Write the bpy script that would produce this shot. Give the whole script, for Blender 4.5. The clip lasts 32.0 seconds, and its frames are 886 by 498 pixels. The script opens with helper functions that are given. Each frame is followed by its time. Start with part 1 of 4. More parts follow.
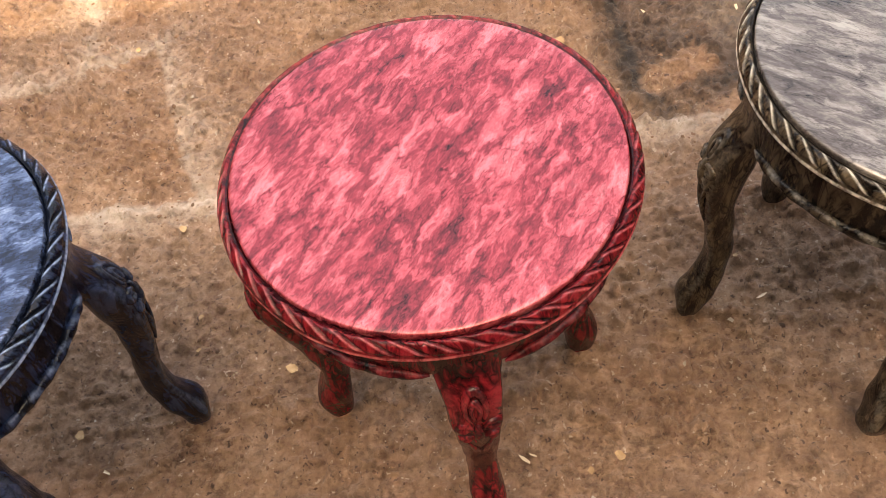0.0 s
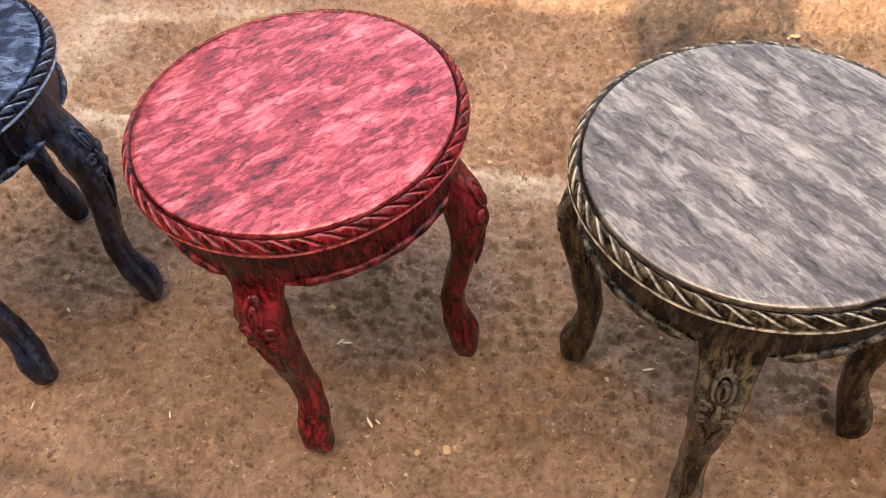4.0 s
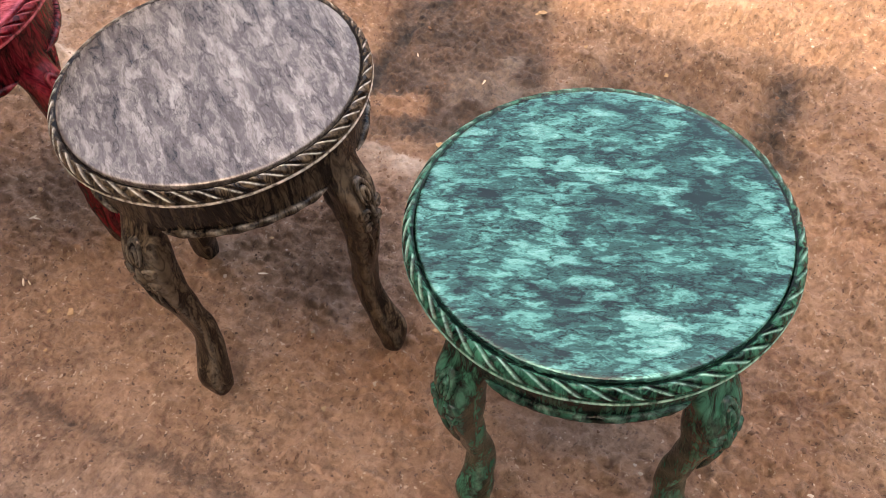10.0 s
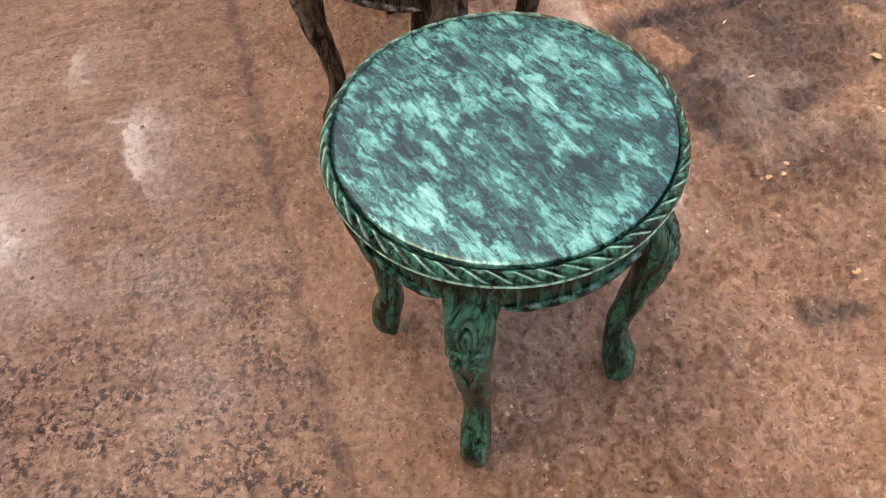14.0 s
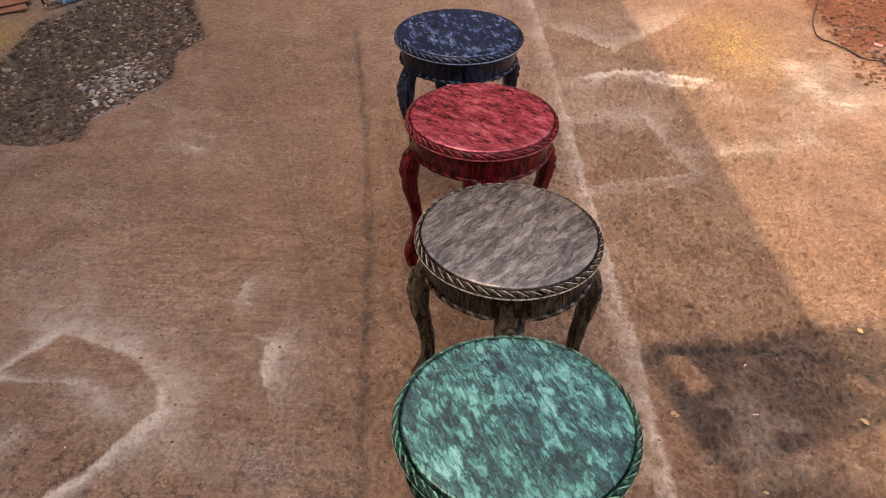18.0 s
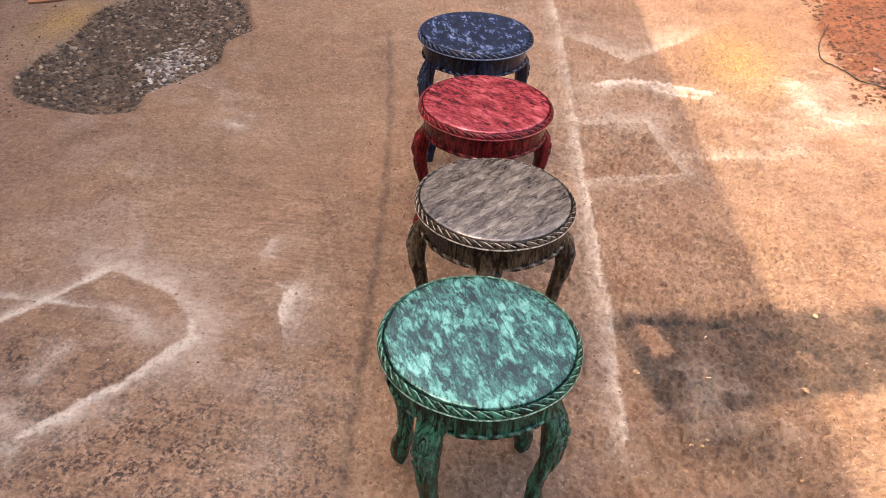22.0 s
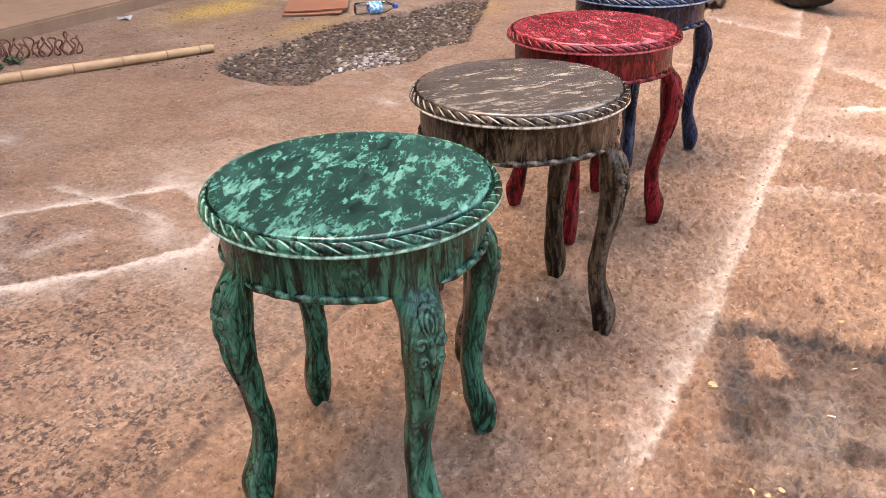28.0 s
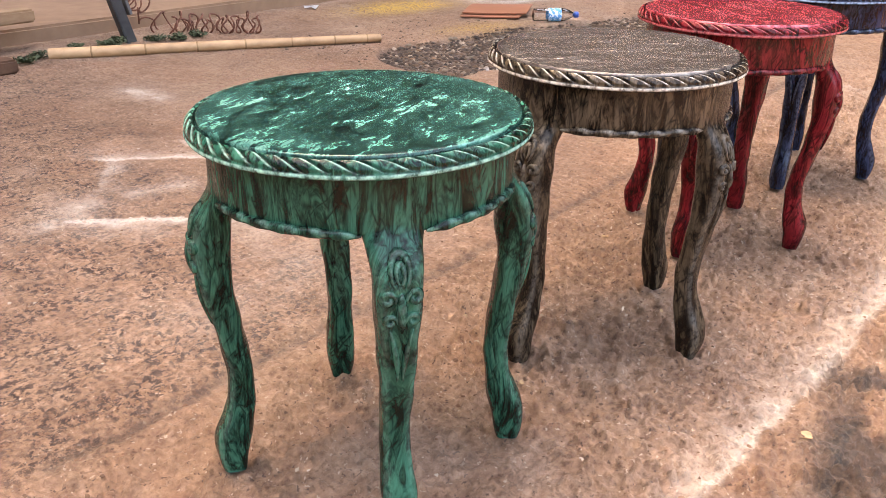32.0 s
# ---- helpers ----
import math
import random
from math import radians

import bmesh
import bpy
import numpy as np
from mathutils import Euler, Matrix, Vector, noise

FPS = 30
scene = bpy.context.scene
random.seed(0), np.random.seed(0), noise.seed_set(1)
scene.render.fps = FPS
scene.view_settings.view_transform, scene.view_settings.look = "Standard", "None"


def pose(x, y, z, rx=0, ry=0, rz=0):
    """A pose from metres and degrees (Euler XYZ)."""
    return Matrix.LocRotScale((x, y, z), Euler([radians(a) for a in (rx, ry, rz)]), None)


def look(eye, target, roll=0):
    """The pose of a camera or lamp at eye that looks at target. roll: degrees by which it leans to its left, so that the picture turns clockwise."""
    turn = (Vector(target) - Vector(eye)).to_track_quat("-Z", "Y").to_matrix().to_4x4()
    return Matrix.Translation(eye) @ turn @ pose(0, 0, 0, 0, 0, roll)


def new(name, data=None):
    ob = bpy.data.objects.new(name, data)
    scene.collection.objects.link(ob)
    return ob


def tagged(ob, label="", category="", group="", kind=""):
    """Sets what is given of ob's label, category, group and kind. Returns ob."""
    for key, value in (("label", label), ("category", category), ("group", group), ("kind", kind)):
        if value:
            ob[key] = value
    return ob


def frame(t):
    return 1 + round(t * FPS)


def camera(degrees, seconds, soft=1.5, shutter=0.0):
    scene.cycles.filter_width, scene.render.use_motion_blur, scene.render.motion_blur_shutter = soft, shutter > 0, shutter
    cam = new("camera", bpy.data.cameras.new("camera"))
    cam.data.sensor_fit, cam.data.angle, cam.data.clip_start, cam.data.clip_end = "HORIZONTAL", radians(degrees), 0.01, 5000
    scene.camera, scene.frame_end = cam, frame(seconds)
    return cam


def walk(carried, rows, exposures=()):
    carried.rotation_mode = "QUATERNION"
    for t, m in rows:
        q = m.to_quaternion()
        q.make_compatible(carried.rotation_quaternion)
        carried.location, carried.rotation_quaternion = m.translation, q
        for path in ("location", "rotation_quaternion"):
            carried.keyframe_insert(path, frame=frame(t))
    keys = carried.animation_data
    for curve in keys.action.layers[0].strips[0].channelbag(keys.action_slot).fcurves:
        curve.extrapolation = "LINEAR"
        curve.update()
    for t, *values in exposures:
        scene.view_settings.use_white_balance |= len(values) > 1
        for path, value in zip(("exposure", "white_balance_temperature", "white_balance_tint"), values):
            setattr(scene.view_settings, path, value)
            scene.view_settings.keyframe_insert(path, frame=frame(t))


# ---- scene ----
cam = camera(56.01, 32.0, soft=0.5)
PATH = [
    (0.0, (0.1305, 0.0332, 1.1199), (-0.0267, 1.1321, -0.5437), -9.99),
    (0.5, (0.2794, 0.0169, 1.1225), (-0.0805, 1.0972, -0.5216), -9.06),
    (1.0, (0.3481, -0.0073, 1.1365), (-0.1353, 1.0849, -0.4677), -8.05),
    (1.5, (0.3557, -0.0829, 1.1623), (-0.1242, 1.0748, -0.3964), -7.85),
    (2.0, (0.3951, -0.0855, 1.1534), (-0.1412, 1.075, -0.3847), -7.71),
    (2.5, (0.488, -0.0208, 1.1426), (-0.1721, 1.069, -0.3991), -6.96),
    (3.0, (0.5527, 0.0144, 1.1421), (-0.1676, 1.0602, -0.4031), -7.28),
    (3.5, (0.559, -0.008, 1.1417), (-0.0668, 1.0854, -0.4116), -7.31),
    (5.5, (0.7009, -0.1147, 1.1882), (0.0395, 0.9951, -0.3386), -9.41),
    (6.0, (0.781, -0.1094, 1.1963), (0.089, 1.0013, -0.3161), -9.57),
    (6.5, (0.8271, -0.1025, 1.2001), (0.1706, 1.0092, -0.3273), -10.02),
    (7.0, (0.8233, -0.0662, 1.1848), (0.2298, 1.0444, -0.3689), -11.06),
    (7.5, (0.8659, -0.0513, 1.1874), (0.2774, 1.0632, -0.3656), -10.14),
    (8.0, (0.9917, -0.0524, 1.2012), (0.3455, 1.0566, -0.3326), -8.38),
    (8.5, (1.0922, -0.0419, 1.2078), (0.4454, 1.0653, -0.327), -7.62),
    (9.0, (1.123, 0.03, 1.1823), (0.5298, 1.1095, -0.3933), -7.1),
    (9.5, (1.1622, 0.0893, 1.1791), (0.521, 1.1219, -0.4092), -6.83),
    (10.0, (1.3171, 0.1337, 1.1806), (0.5715, 1.1137, -0.3954), -5.62),
    (10.5, (1.3638, 0.1502, 1.1895), (0.6395, 1.1377, -0.3918), -6.48),
    (11.0, (1.3513, 0.1254, 1.1954), (0.6652, 1.1326, -0.3904), -7.27),
    (11.5, (1.4359, 0.1342, 1.1869), (0.6444, 1.0715, -0.3927), -6.46),
    (12.0, (1.5824, 0.1908, 1.2008), (0.6744, 1.0093, -0.3821), -5.74),
    (12.5, (1.6, 0.2664, 1.1838), (0.6407, 0.9598, -0.4283), -5.79),
    (13.0, (1.6019, 0.3417, 1.1721), (0.5464, 0.8347, -0.4536), -6.61),
    (13.5, (1.7463, 0.4539, 1.1957), (0.5675, 0.6858, -0.4032), -6.5),
    (14.0, (1.7793, 0.5489, 1.1806), (0.5931, 0.6358, -0.4274), -5.08),
    (14.5, (1.7185, 0.6077, 1.1349), (0.5845, 0.6021, -0.5125), -3.59),
    (15.0, (1.8043, 0.7248, 1.2175), (0.5356, 0.5945, -0.3231), -2.64),
    (15.5, (1.8691, 0.7419, 1.2994), (0.392, 0.5856, -0.04), -3.3),
    (17.5, (2.0178, 0.6553, 1.5158), (0.447, 0.5295, 0.2842), -0.64),
    (18.0, (2.0687, 0.6329, 1.5706), (0.4818, 0.4909, 0.3616), 1.06),
    (18.5, (2.1016, 0.629, 1.6039), (0.5154, 0.4769, 0.3953), 1.18),
    (19.0, (2.1296, 0.6306, 1.6228), (0.5364, 0.4888, 0.4221), 1.16),
    (19.5, (2.1654, 0.6311, 1.6354), (0.5744, 0.5015, 0.4305), 1.76),
    (20.0, (2.2303, 0.6516, 1.6432), (0.6357, 0.4893, 0.4471), 3.07),
    (20.5, (2.3308, 0.7134, 1.6521), (0.7348, 0.5087, 0.4643), 3.58),
    (21.0, (2.3867, 0.7438, 1.6504), (0.7936, 0.5193, 0.4622), 3.48),
    (21.5, (2.395, 0.7636, 1.6501), (0.787, 0.5328, 0.4835), 3.16),
    (22.0, (2.3832, 0.7707, 1.6457), (0.7864, 0.5452, 0.4628), 3.02),
    (22.5, (2.3232, 0.7502, 1.6281), (0.7846, 0.5831, 0.3613), 3.5),
    (23.0, (2.1983, 0.7101, 1.6114), (0.7536, 0.6248, 0.2309), 3.68),
    (23.5, (2.0963, 0.7322, 1.5825), (0.7048, 0.6082, 0.1513), 2.71),
    (24.0, (2.0175, 0.8939, 1.5633), (0.6632, 0.5938, 0.1225), 3.74),
    (24.5, (1.9334, 1.0137, 1.5321), (0.6656, 0.5022, 0.0724), 2.54),
    (25.0, (1.8018, 1.0732, 1.4662), (0.6039, 0.4283, 0.0002), 2.65),
    (25.5, (1.7643, 1.1878, 1.4311), (0.6652, 0.3731, -0.0277), 2.21),
    (27.5, (1.9158, 1.4091, 0.9363), (0.493, 0.3801, -0.0212), -0.62),
    (28.0, (1.9372, 1.4032, 0.9357), (0.4724, 0.3851, 0.0313), -1.19),
    (28.5, (1.9285, 1.4209, 0.9181), (0.4472, 0.4033, 0.0406), -2.1),
    (29.0, (1.9138, 1.4501, 0.8958), (0.4544, 0.4039, 0.0152), -2.99),
    (29.5, (1.8747, 1.4648, 0.863), (0.4827, 0.3593, -0.0536), -4.08),
    (30.0, (1.8362, 1.4596, 0.8387), (0.5028, 0.2992, -0.0971), -4.6),
    (30.5, (1.7876, 1.4617, 0.8217), (0.5163, 0.2419, -0.125), -4.39),
    (31.0, (1.7303, 1.4689, 0.8015), (0.5212, 0.1831, -0.1391), -4.56),
    (31.5, (1.7004, 1.4826, 0.7781), (0.5138, 0.1481, -0.1225), -2.6),
    (32.0, (1.692, 1.4996, 0.7668), (0.5022, 0.1267, -0.0696), 0.59),
]
EXPOSURES = [(0.0, 2.8, 9600, 9), (6.0, 2.95, 9000, 10), (9.0, 2.73, 8700, 15), (13.0, 2.75, 8600, 17), (15.0, 2.75, 8700, 18), (18.0, 2.1, 8900, 18), (19.0, 2.45, 8600, 17), (21.0, 2.75, 8500, 16), (25.5, 2.87, 8600, 16), (28.0, 3.3, 8600, 16), (32.0, 3.5, 8700, 15)]
walk(cam, [(t, look(eye, target, roll)) for t, eye, target, roll in PATH], EXPOSURES)

# ---------------------------------------------------------------- light
world = bpy.data.worlds.new("sky")
scene.world = world
world.use_nodes = True
wn = world.node_tree
for n in list(wn.nodes):
    wn.nodes.remove(n)
sky = wn.nodes.new("ShaderNodeTexSky")
sky.sky_type, sky.sun_disc = "NISHITA", False
sky.sun_elevation, sky.sun_rotation = radians(63), radians(172)
sky.air_density, sky.dust_density = 1.0, 4.0
bg = wn.nodes.new("ShaderNodeBackground")
bg.inputs["Strength"].default_value = 0.15
wo = wn.nodes.new("ShaderNodeOutputWorld")
wn.links.new(sky.outputs[0], bg.inputs[0])
wn.links.new(bg.outputs[0], wo.inputs[0])
sun = new("sun", bpy.data.lights.new("sun", "SUN"))
sun.data.energy, sun.data.angle, sun.data.color = 0.95, radians(0.25), (1.0, 0.93, 0.82)
sun.matrix_world = look((0.7, -5.1, 10.1), (0, 0, 0))

# ---------------------------------------------------------------- material helpers


class Graph:
    """Small wrapper to write node trees in a few lines."""

    def __init__(self, name):
        self.mat = bpy.data.materials.new(name)
        self.mat.use_nodes = True
        self.nt = self.mat.node_tree
        self.bsdf = self.nt.nodes["Principled BSDF"]

    def set(self, socket, v):
        if isinstance(v, bpy.types.NodeSocket):
            self.nt.links.new(v, socket)
        elif isinstance(v, (tuple, list)) and len(v) == 3 and socket.type == "RGBA":
            socket.default_value = (*v, 1.0)
        else:
            socket.default_value = v

    def node(self, kind, out=0, props=None, **inputs):
        n = self.nt.nodes.new(kind)
        for k, v in (props or {}).items():
            if k == "operation":
                n.operation = v
            elif k == "feature":
                n.feature = v
            elif k == "attribute_name":
                n.attribute_name = v
        for k, v in inputs.items():
            key = int(k[1:]) if k[0] == "i" and k[1:].isdigit() else k
            self.set(n.inputs[key], v)
        return n.outputs[out]

    def math(self, op, a, b=0.0, clamp=False):
        n = self.nt.nodes.new("ShaderNodeMath")
        n.operation, n.use_clamp = op, clamp
        self.set(n.inputs[0], a)
        self.set(n.inputs[1], b)
        return n.outputs[0]

    def mix(self, fac, a, b, blend="MIX"):
        n = self.nt.nodes.new("ShaderNodeMix")
        n.data_type, n.blend_type = "RGBA", blend
        self.set(n.inputs[0], fac)
        self.set(n.inputs[6], a)
        self.set(n.inputs[7], b)
        return n.outputs[2]

    def ramp(self, fac, stops):
        n = self.nt.nodes.new("ShaderNodeValToRGB")
        el = n.color_ramp.elements
        while len(el) < len(stops):
            el.new(0.5)
        for e, (p, c) in zip(el, stops):
            e.position = p
            e.color = (c, c, c, 1) if isinstance(c, (int, float)) else (*c, 1)
        self.set(n.inputs[0], fac)
        return n.outputs[0]

    def coords(self, scale=(1, 1, 1), turn=0.0, local=False, shift=(0, 0, 0)):
        if local:
            src = self.node("ShaderNodeTexCoord", 3)
        else:
            src = self.node("ShaderNodeNewGeometry", 0)
        n = self.nt.nodes.new("ShaderNodeMapping")
        n.vector_type = "POINT"
        r = self.nt.nodes.new("ShaderNodeMapping")
        r.inputs["Rotation"].default_value = (0, 0, radians(-turn))
        r.inputs["Location"].default_value = shift
        self.nt.links.new(src, r.inputs[0])
        n.inputs["Scale"].default_value = scale
        self.nt.links.new(r.outputs[0], n.inputs[0])
        return n.outputs[0]

    def noise(self, vec, scale, detail=4.0, rough=0.55, distort=0.0, out=0):
        return self.node("ShaderNodeTexNoise", out, Vector=vec, Scale=scale, Detail=detail, Roughness=rough, Distortion=distort)

    def vein(self, vec, scale, width, detail=3.0, distort=0.0, rough=0.6):
        """A thin line where the noise crosses its middle: 1 on the line."""
        n = self.noise(vec, scale, detail, rough, distort)
        a = self.math("ABSOLUTE", self.math("SUBTRACT", n, 0.5))
        return self.math("SUBTRACT", 1.0, self.math("DIVIDE", a, width, clamp=True), clamp=True)

    def attr(self, name):
        return self.node("ShaderNodeAttribute", 2, {"attribute_name": name})

    def bump(self, height, strength, distance):
        return self.node("ShaderNodeBump", Height=height, Strength=strength, Distance=distance)

    def done(self, color=None, rough=None, normal=None, metal=None, coat=None, spec=None, coat_rough=None):
        for key, v in (("Base Color", color), ("Roughness", rough), ("Normal", normal), ("Metallic", metal), ("Coat Weight", coat), ("Specular IOR Level", spec), ("Coat Roughness", coat_rough)):
            if v is not None:
                self.set(self.bsdf.inputs[key], v)
        return self.mat


def marble(name, turn, dark, mid, light, glint, seed, stretch=3.0, cloud=0.35, bias=0.0):
    """Hand-marbled pearl paint under a clear varnish: streaked clouds crossed by thin dark creases."""
    g = Graph(name)
    v = g.coords((1 / stretch, 1, 1), turn, shift=(seed, seed * 0.7, 0))
    warp = g.noise(v, 55, 4, 0.62, 0, 1)
    vw = g.mix(0.022, v, warp, "LINEAR_LIGHT")
    patch = g.noise(vw, 40, 3, 0.55)
    broad = g.noise(v, 14, 2, 0.5)
    n1 = g.noise(g.mix(0.018, g.coords((0.85 / stretch, 1, 1), turn, shift=(seed, seed * 0.7, 0)), warp, "LINEAR_LIGHT"), 150, 6, 0.66)
    cell = g.node("ShaderNodeTexVoronoi", 0, {"feature": "DISTANCE_TO_EDGE"}, Vector=vw, Scale=46.0)
    tone = g.math("MULTIPLY", g.math("MINIMUM", cell, 0.35), 0.30)
    k = g.math("ADD", g.math("ADD", g.math("MULTIPLY", n1, 0.40), g.math("MULTIPLY", patch, 0.48)), g.math("ADD", g.math("MULTIPLY", broad, 0.20), tone))
    k = g.math("ADD", k, bias - 0.085)
    col = g.ramp(k, [(0.34, dark), (0.42, tuple(0.5 * a + 0.5 * b for a, b in zip(mid, dark))), (0.485, mid), (0.56, light), (0.68, glint)])
    keep = g.ramp(g.noise(v, 34, 3, 0.6), [(0.40, 0.0), (0.56, 1.0)])
    crease = g.math("MULTIPLY", g.ramp(g.math("ADD", cell, g.math("MULTIPLY", n1, 0.05)), [(0.025, 1.0), (0.060, 0.0)]), keep)
    line = g.math("MULTIPLY", g.vein(vw, 34, 0.012, 4, 0.0, 0.6), 0.8)
    fine = g.math("MULTIPLY", g.vein(g.mix(0.03, g.coords((0.6, 1, 1), turn - 20, shift=(0, seed, 0)), warp, "LINEAR_LIGHT"), 44, 0.011, 4, 0.0, 0.6), 0.7)
    both = g.math("MAXIMUM", g.math("MAXIMUM", line, fine), crease)
    col = g.mix(g.math("MULTIPLY", both, 0.66), col, tuple(0.5 * c for c in dark))
    wear = g.noise(g.coords(), 130, 3)
    g.set(g.bsdf.inputs["IOR"], 1.6)
    return g.done(col, g.math("ADD", 0.22, g.math("MULTIPLY", wear, 0.06)), None, metal=0.44, spec=0.5)


def painted(name, dark, mid, light, edge, seed):
    """Hand-rubbed marbled paint on carved wood: dark ground, lighter streaks, pale paint brushed on the raised edges,
    with highlights and groove shade painted in.
    """
    g = Graph(name)
    v = g.coords((1.0, 1.0, 0.20), shift=(seed, seed, seed))
    warp = g.noise(v, 18, 2, 0.5, 0, 1)
    vw = g.mix(0.05, v, warp, "LINEAR_LIGHT")
    n1 = g.noise(vw, 60, 6, 0.68, 0.2)
    col = g.ramp(n1, [(0.36, dark), (0.45, mid), (0.55, light), (0.70, tuple(1.4 * c for c in light))])
    # slanting strokes of dark glaze, in two directions
    strokes = []
    for lean, width in ((0.75, 0.060), (-0.3, 0.050)):
        m = g.nt.nodes.new("ShaderNodeMapping")
        m.inputs["Rotation"].default_value = (0.55 * lean, 0.55 * lean, 0)
        g.nt.links.new(g.mix(0.012, g.coords(shift=(seed, 2 * seed, 0)), warp, "LINEAR_LIGHT"), m.inputs[0])
        q = g.nt.nodes.new("ShaderNodeMapping")
        q.inputs["Scale"].default_value = (1, 1, 0.16)
        g.nt.links.new(m.outputs[0], q.inputs[0])
        strokes.append(g.vein(q.outputs[0], 52, width, 2, 0.0))
    keep = g.ramp(g.noise(g.coords(), 26, 2), [(0.42, 0.15), (0.56, 1.0)])
    cr = g.math("MAXIMUM", g.math("MULTIPLY", g.vein(vw, 30, 0.03, 3, 0.0), 0.7), g.math("MULTIPLY", g.math("MAXIMUM", strokes[0], strokes[1]), keep))
    col = g.mix(g.math("MULTIPLY", cr, 0.85), col, tuple(0.3 * c for c in dark))
    # pale brushed paint and painted highlights share this mask
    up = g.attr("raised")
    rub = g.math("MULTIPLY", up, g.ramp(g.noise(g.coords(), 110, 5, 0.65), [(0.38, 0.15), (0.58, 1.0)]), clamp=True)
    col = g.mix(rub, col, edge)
    # shade of carved valleys and creases, put into the paint colour
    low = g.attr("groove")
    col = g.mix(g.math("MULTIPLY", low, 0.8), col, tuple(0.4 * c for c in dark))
    b = g.bump(g.math("ADD", g.noise(vw, 70, 4, 0.6), g.math("MULTIPLY", cr, -0.35)), 0.40, 0.004)
    return g.done(col, g.math("ADD", 0.12, g.math("MULTIPLY", g.noise(g.coords(), 55, 3), 0.2)), b, spec=0.26)


def plain(name, a, b, scale, rough=0.7, bump=0.3, depth=0.003, metal=0.0, stretch=(1, 1, 1), spec=0.4):
    g = Graph(name)
    v = g.coords(stretch, local=False)
    n = g.noise(v, scale, 5, 0.6, 0.3)
    n2 = g.noise(v, scale * 0.13, 3)
    col = g.mix(g.ramp(g.math("ADD", g.math("MULTIPLY", n, 0.6), g.math("MULTIPLY", n2, 0.4)), [(0.36, 0.0), (0.64, 1.0)]), a, b)
    return g.done(col, g.math("ADD", rough - 0.08, g.math("MULTIPLY", n, 0.16)), g.bump(n, bump, depth), metal, spec=spec)


# ---------------------------------------------------------------- mesh helpers
def link_mesh(name, verts, faces, material, parent=None, smooth=True, attrs=None):
    me = bpy.data.meshes.new(name)
    me.from_pydata([tuple(map(float, v)) for v in verts], [], [tuple(map(int, f)) for f in faces])
    for key, vals in (attrs or {}).items():
        a = me.attributes.new(key, "FLOAT", "POINT")
        a.data.foreach_set("value", np.asarray(vals, dtype=np.float32))
    if smooth:
        me.polygons.foreach_set("use_smooth", [True] * len(me.polygons))
    me.materials.append(material)
    me.update()
    ob = new(name, me)
    if parent is not None:
        ob.parent = parent
    return ob


def part(name, bm, material, parent, label="", smooth=True):
    me = bpy.data.meshes.new(name)
    bmesh.ops.recalc_face_normals(bm, faces=bm.faces)
    bm.to_mesh(me)
    bm.free()
    if smooth:
        me.polygons.foreach_set("use_smooth", [True] * len(me.polygons))
    me.materials.append(material)
    ob = new(name, me)
    if parent is not None:
        ob.parent = parent
    if label:
        ob["label"] = label
    return ob


def thing(name, x, y, z=0.0, turn=0.0, **tags):
    ob = new(name)
    ob.empty_display_size = 0.05
    ob.matrix_basis = pose(x, y, z, 0, 0, turn)
    return tagged(ob, **tags)


def grid_faces(nu, nv, wrap_u=False, wrap_v=False, flip=False):
    f = []
    for i in range(nu if wrap_u else nu - 1):
        for j in range(nv if wrap_v else nv - 1):
            a, b = i * nv + j, ((i + 1) % nu) * nv + j
            c, d = ((i + 1) % nu) * nv + (j + 1) % nv, i * nv + (j + 1) % nv
            f.append((d, c, b, a) if flip else (a, b, c, d))
    return f


def lathe(name, profile, n, material, parent, attrs=None, closed=True):
    """profile: (r, z) from the top centre out and down."""
    v = []
    for i in range(n):
        a = 2 * math.pi * i / n
        v += [(r * math.cos(a), r * math.sin(a), z) for r, z in profile]
    f = grid_faces(n, len(profile), wrap_u=True, flip=True)
    return link_mesh(name, v, f, material, parent)


def tube(points, radii, n=10, ends=True):
    """A bmesh tube along points."""
    bm = bmesh.new()
    rings = []
    pts = [Vector(p) for p in points]
    up = Vector((0.13, 0.21, 1)).normalized()
    for i, p in enumerate(pts):
        d = (pts[min(i + 1, len(pts) - 1)] - pts[max(i - 1, 0)]).normalized()
        if abs(d.dot(up)) > 0.95:
            up = Vector((1, 0.2, 0)).normalized()
        s = d.cross(up).normalized()
        up = s.cross(d).normalized()
        r = radii[i] if isinstance(radii, (list, tuple)) else radii
        rings.append([bm.verts.new(p + r * (math.cos(2 * math.pi * k / n) * s + math.sin(2 * math.pi * k / n) * up)) for k in range(n)])
    for a, b in zip(rings, rings[1:]):
        for k in range(n):
            bm.faces.new((a[k], a[(k + 1) % n], b[(k + 1) % n], b[k]))
    if ends:
        bm.faces.new(list(reversed(rings[0])))
        bm.faces.new(rings[-1])
    return bm


def box(bm, sx, sy, sz, m=None, bevel=0.0):
    g = bmesh.ops.create_cube(bm, size=1.0)
    bmesh.ops.scale(bm, vec=(sx, sy, sz), verts=g["verts"])
    if bevel:
        es = list({e for v in g["verts"] for e in v.link_edges})
        r = bmesh.ops.bevel(bm, geom=es, offset=bevel, segments=2, affect="EDGES")
        vs = list({v for f in r["faces"] for v in f.verts} | {v for v in g["verts"] if v.is_valid})
    else:
        vs = g["verts"]
    if m is not None:
        bmesh.ops.transform(bm, matrix=m, verts=vs)
    return bm


def smoothstep(a, b, x):
    t = np.clip((x - a) / (b - a), 0, 1)
    return t * t * (3 - 2 * t)


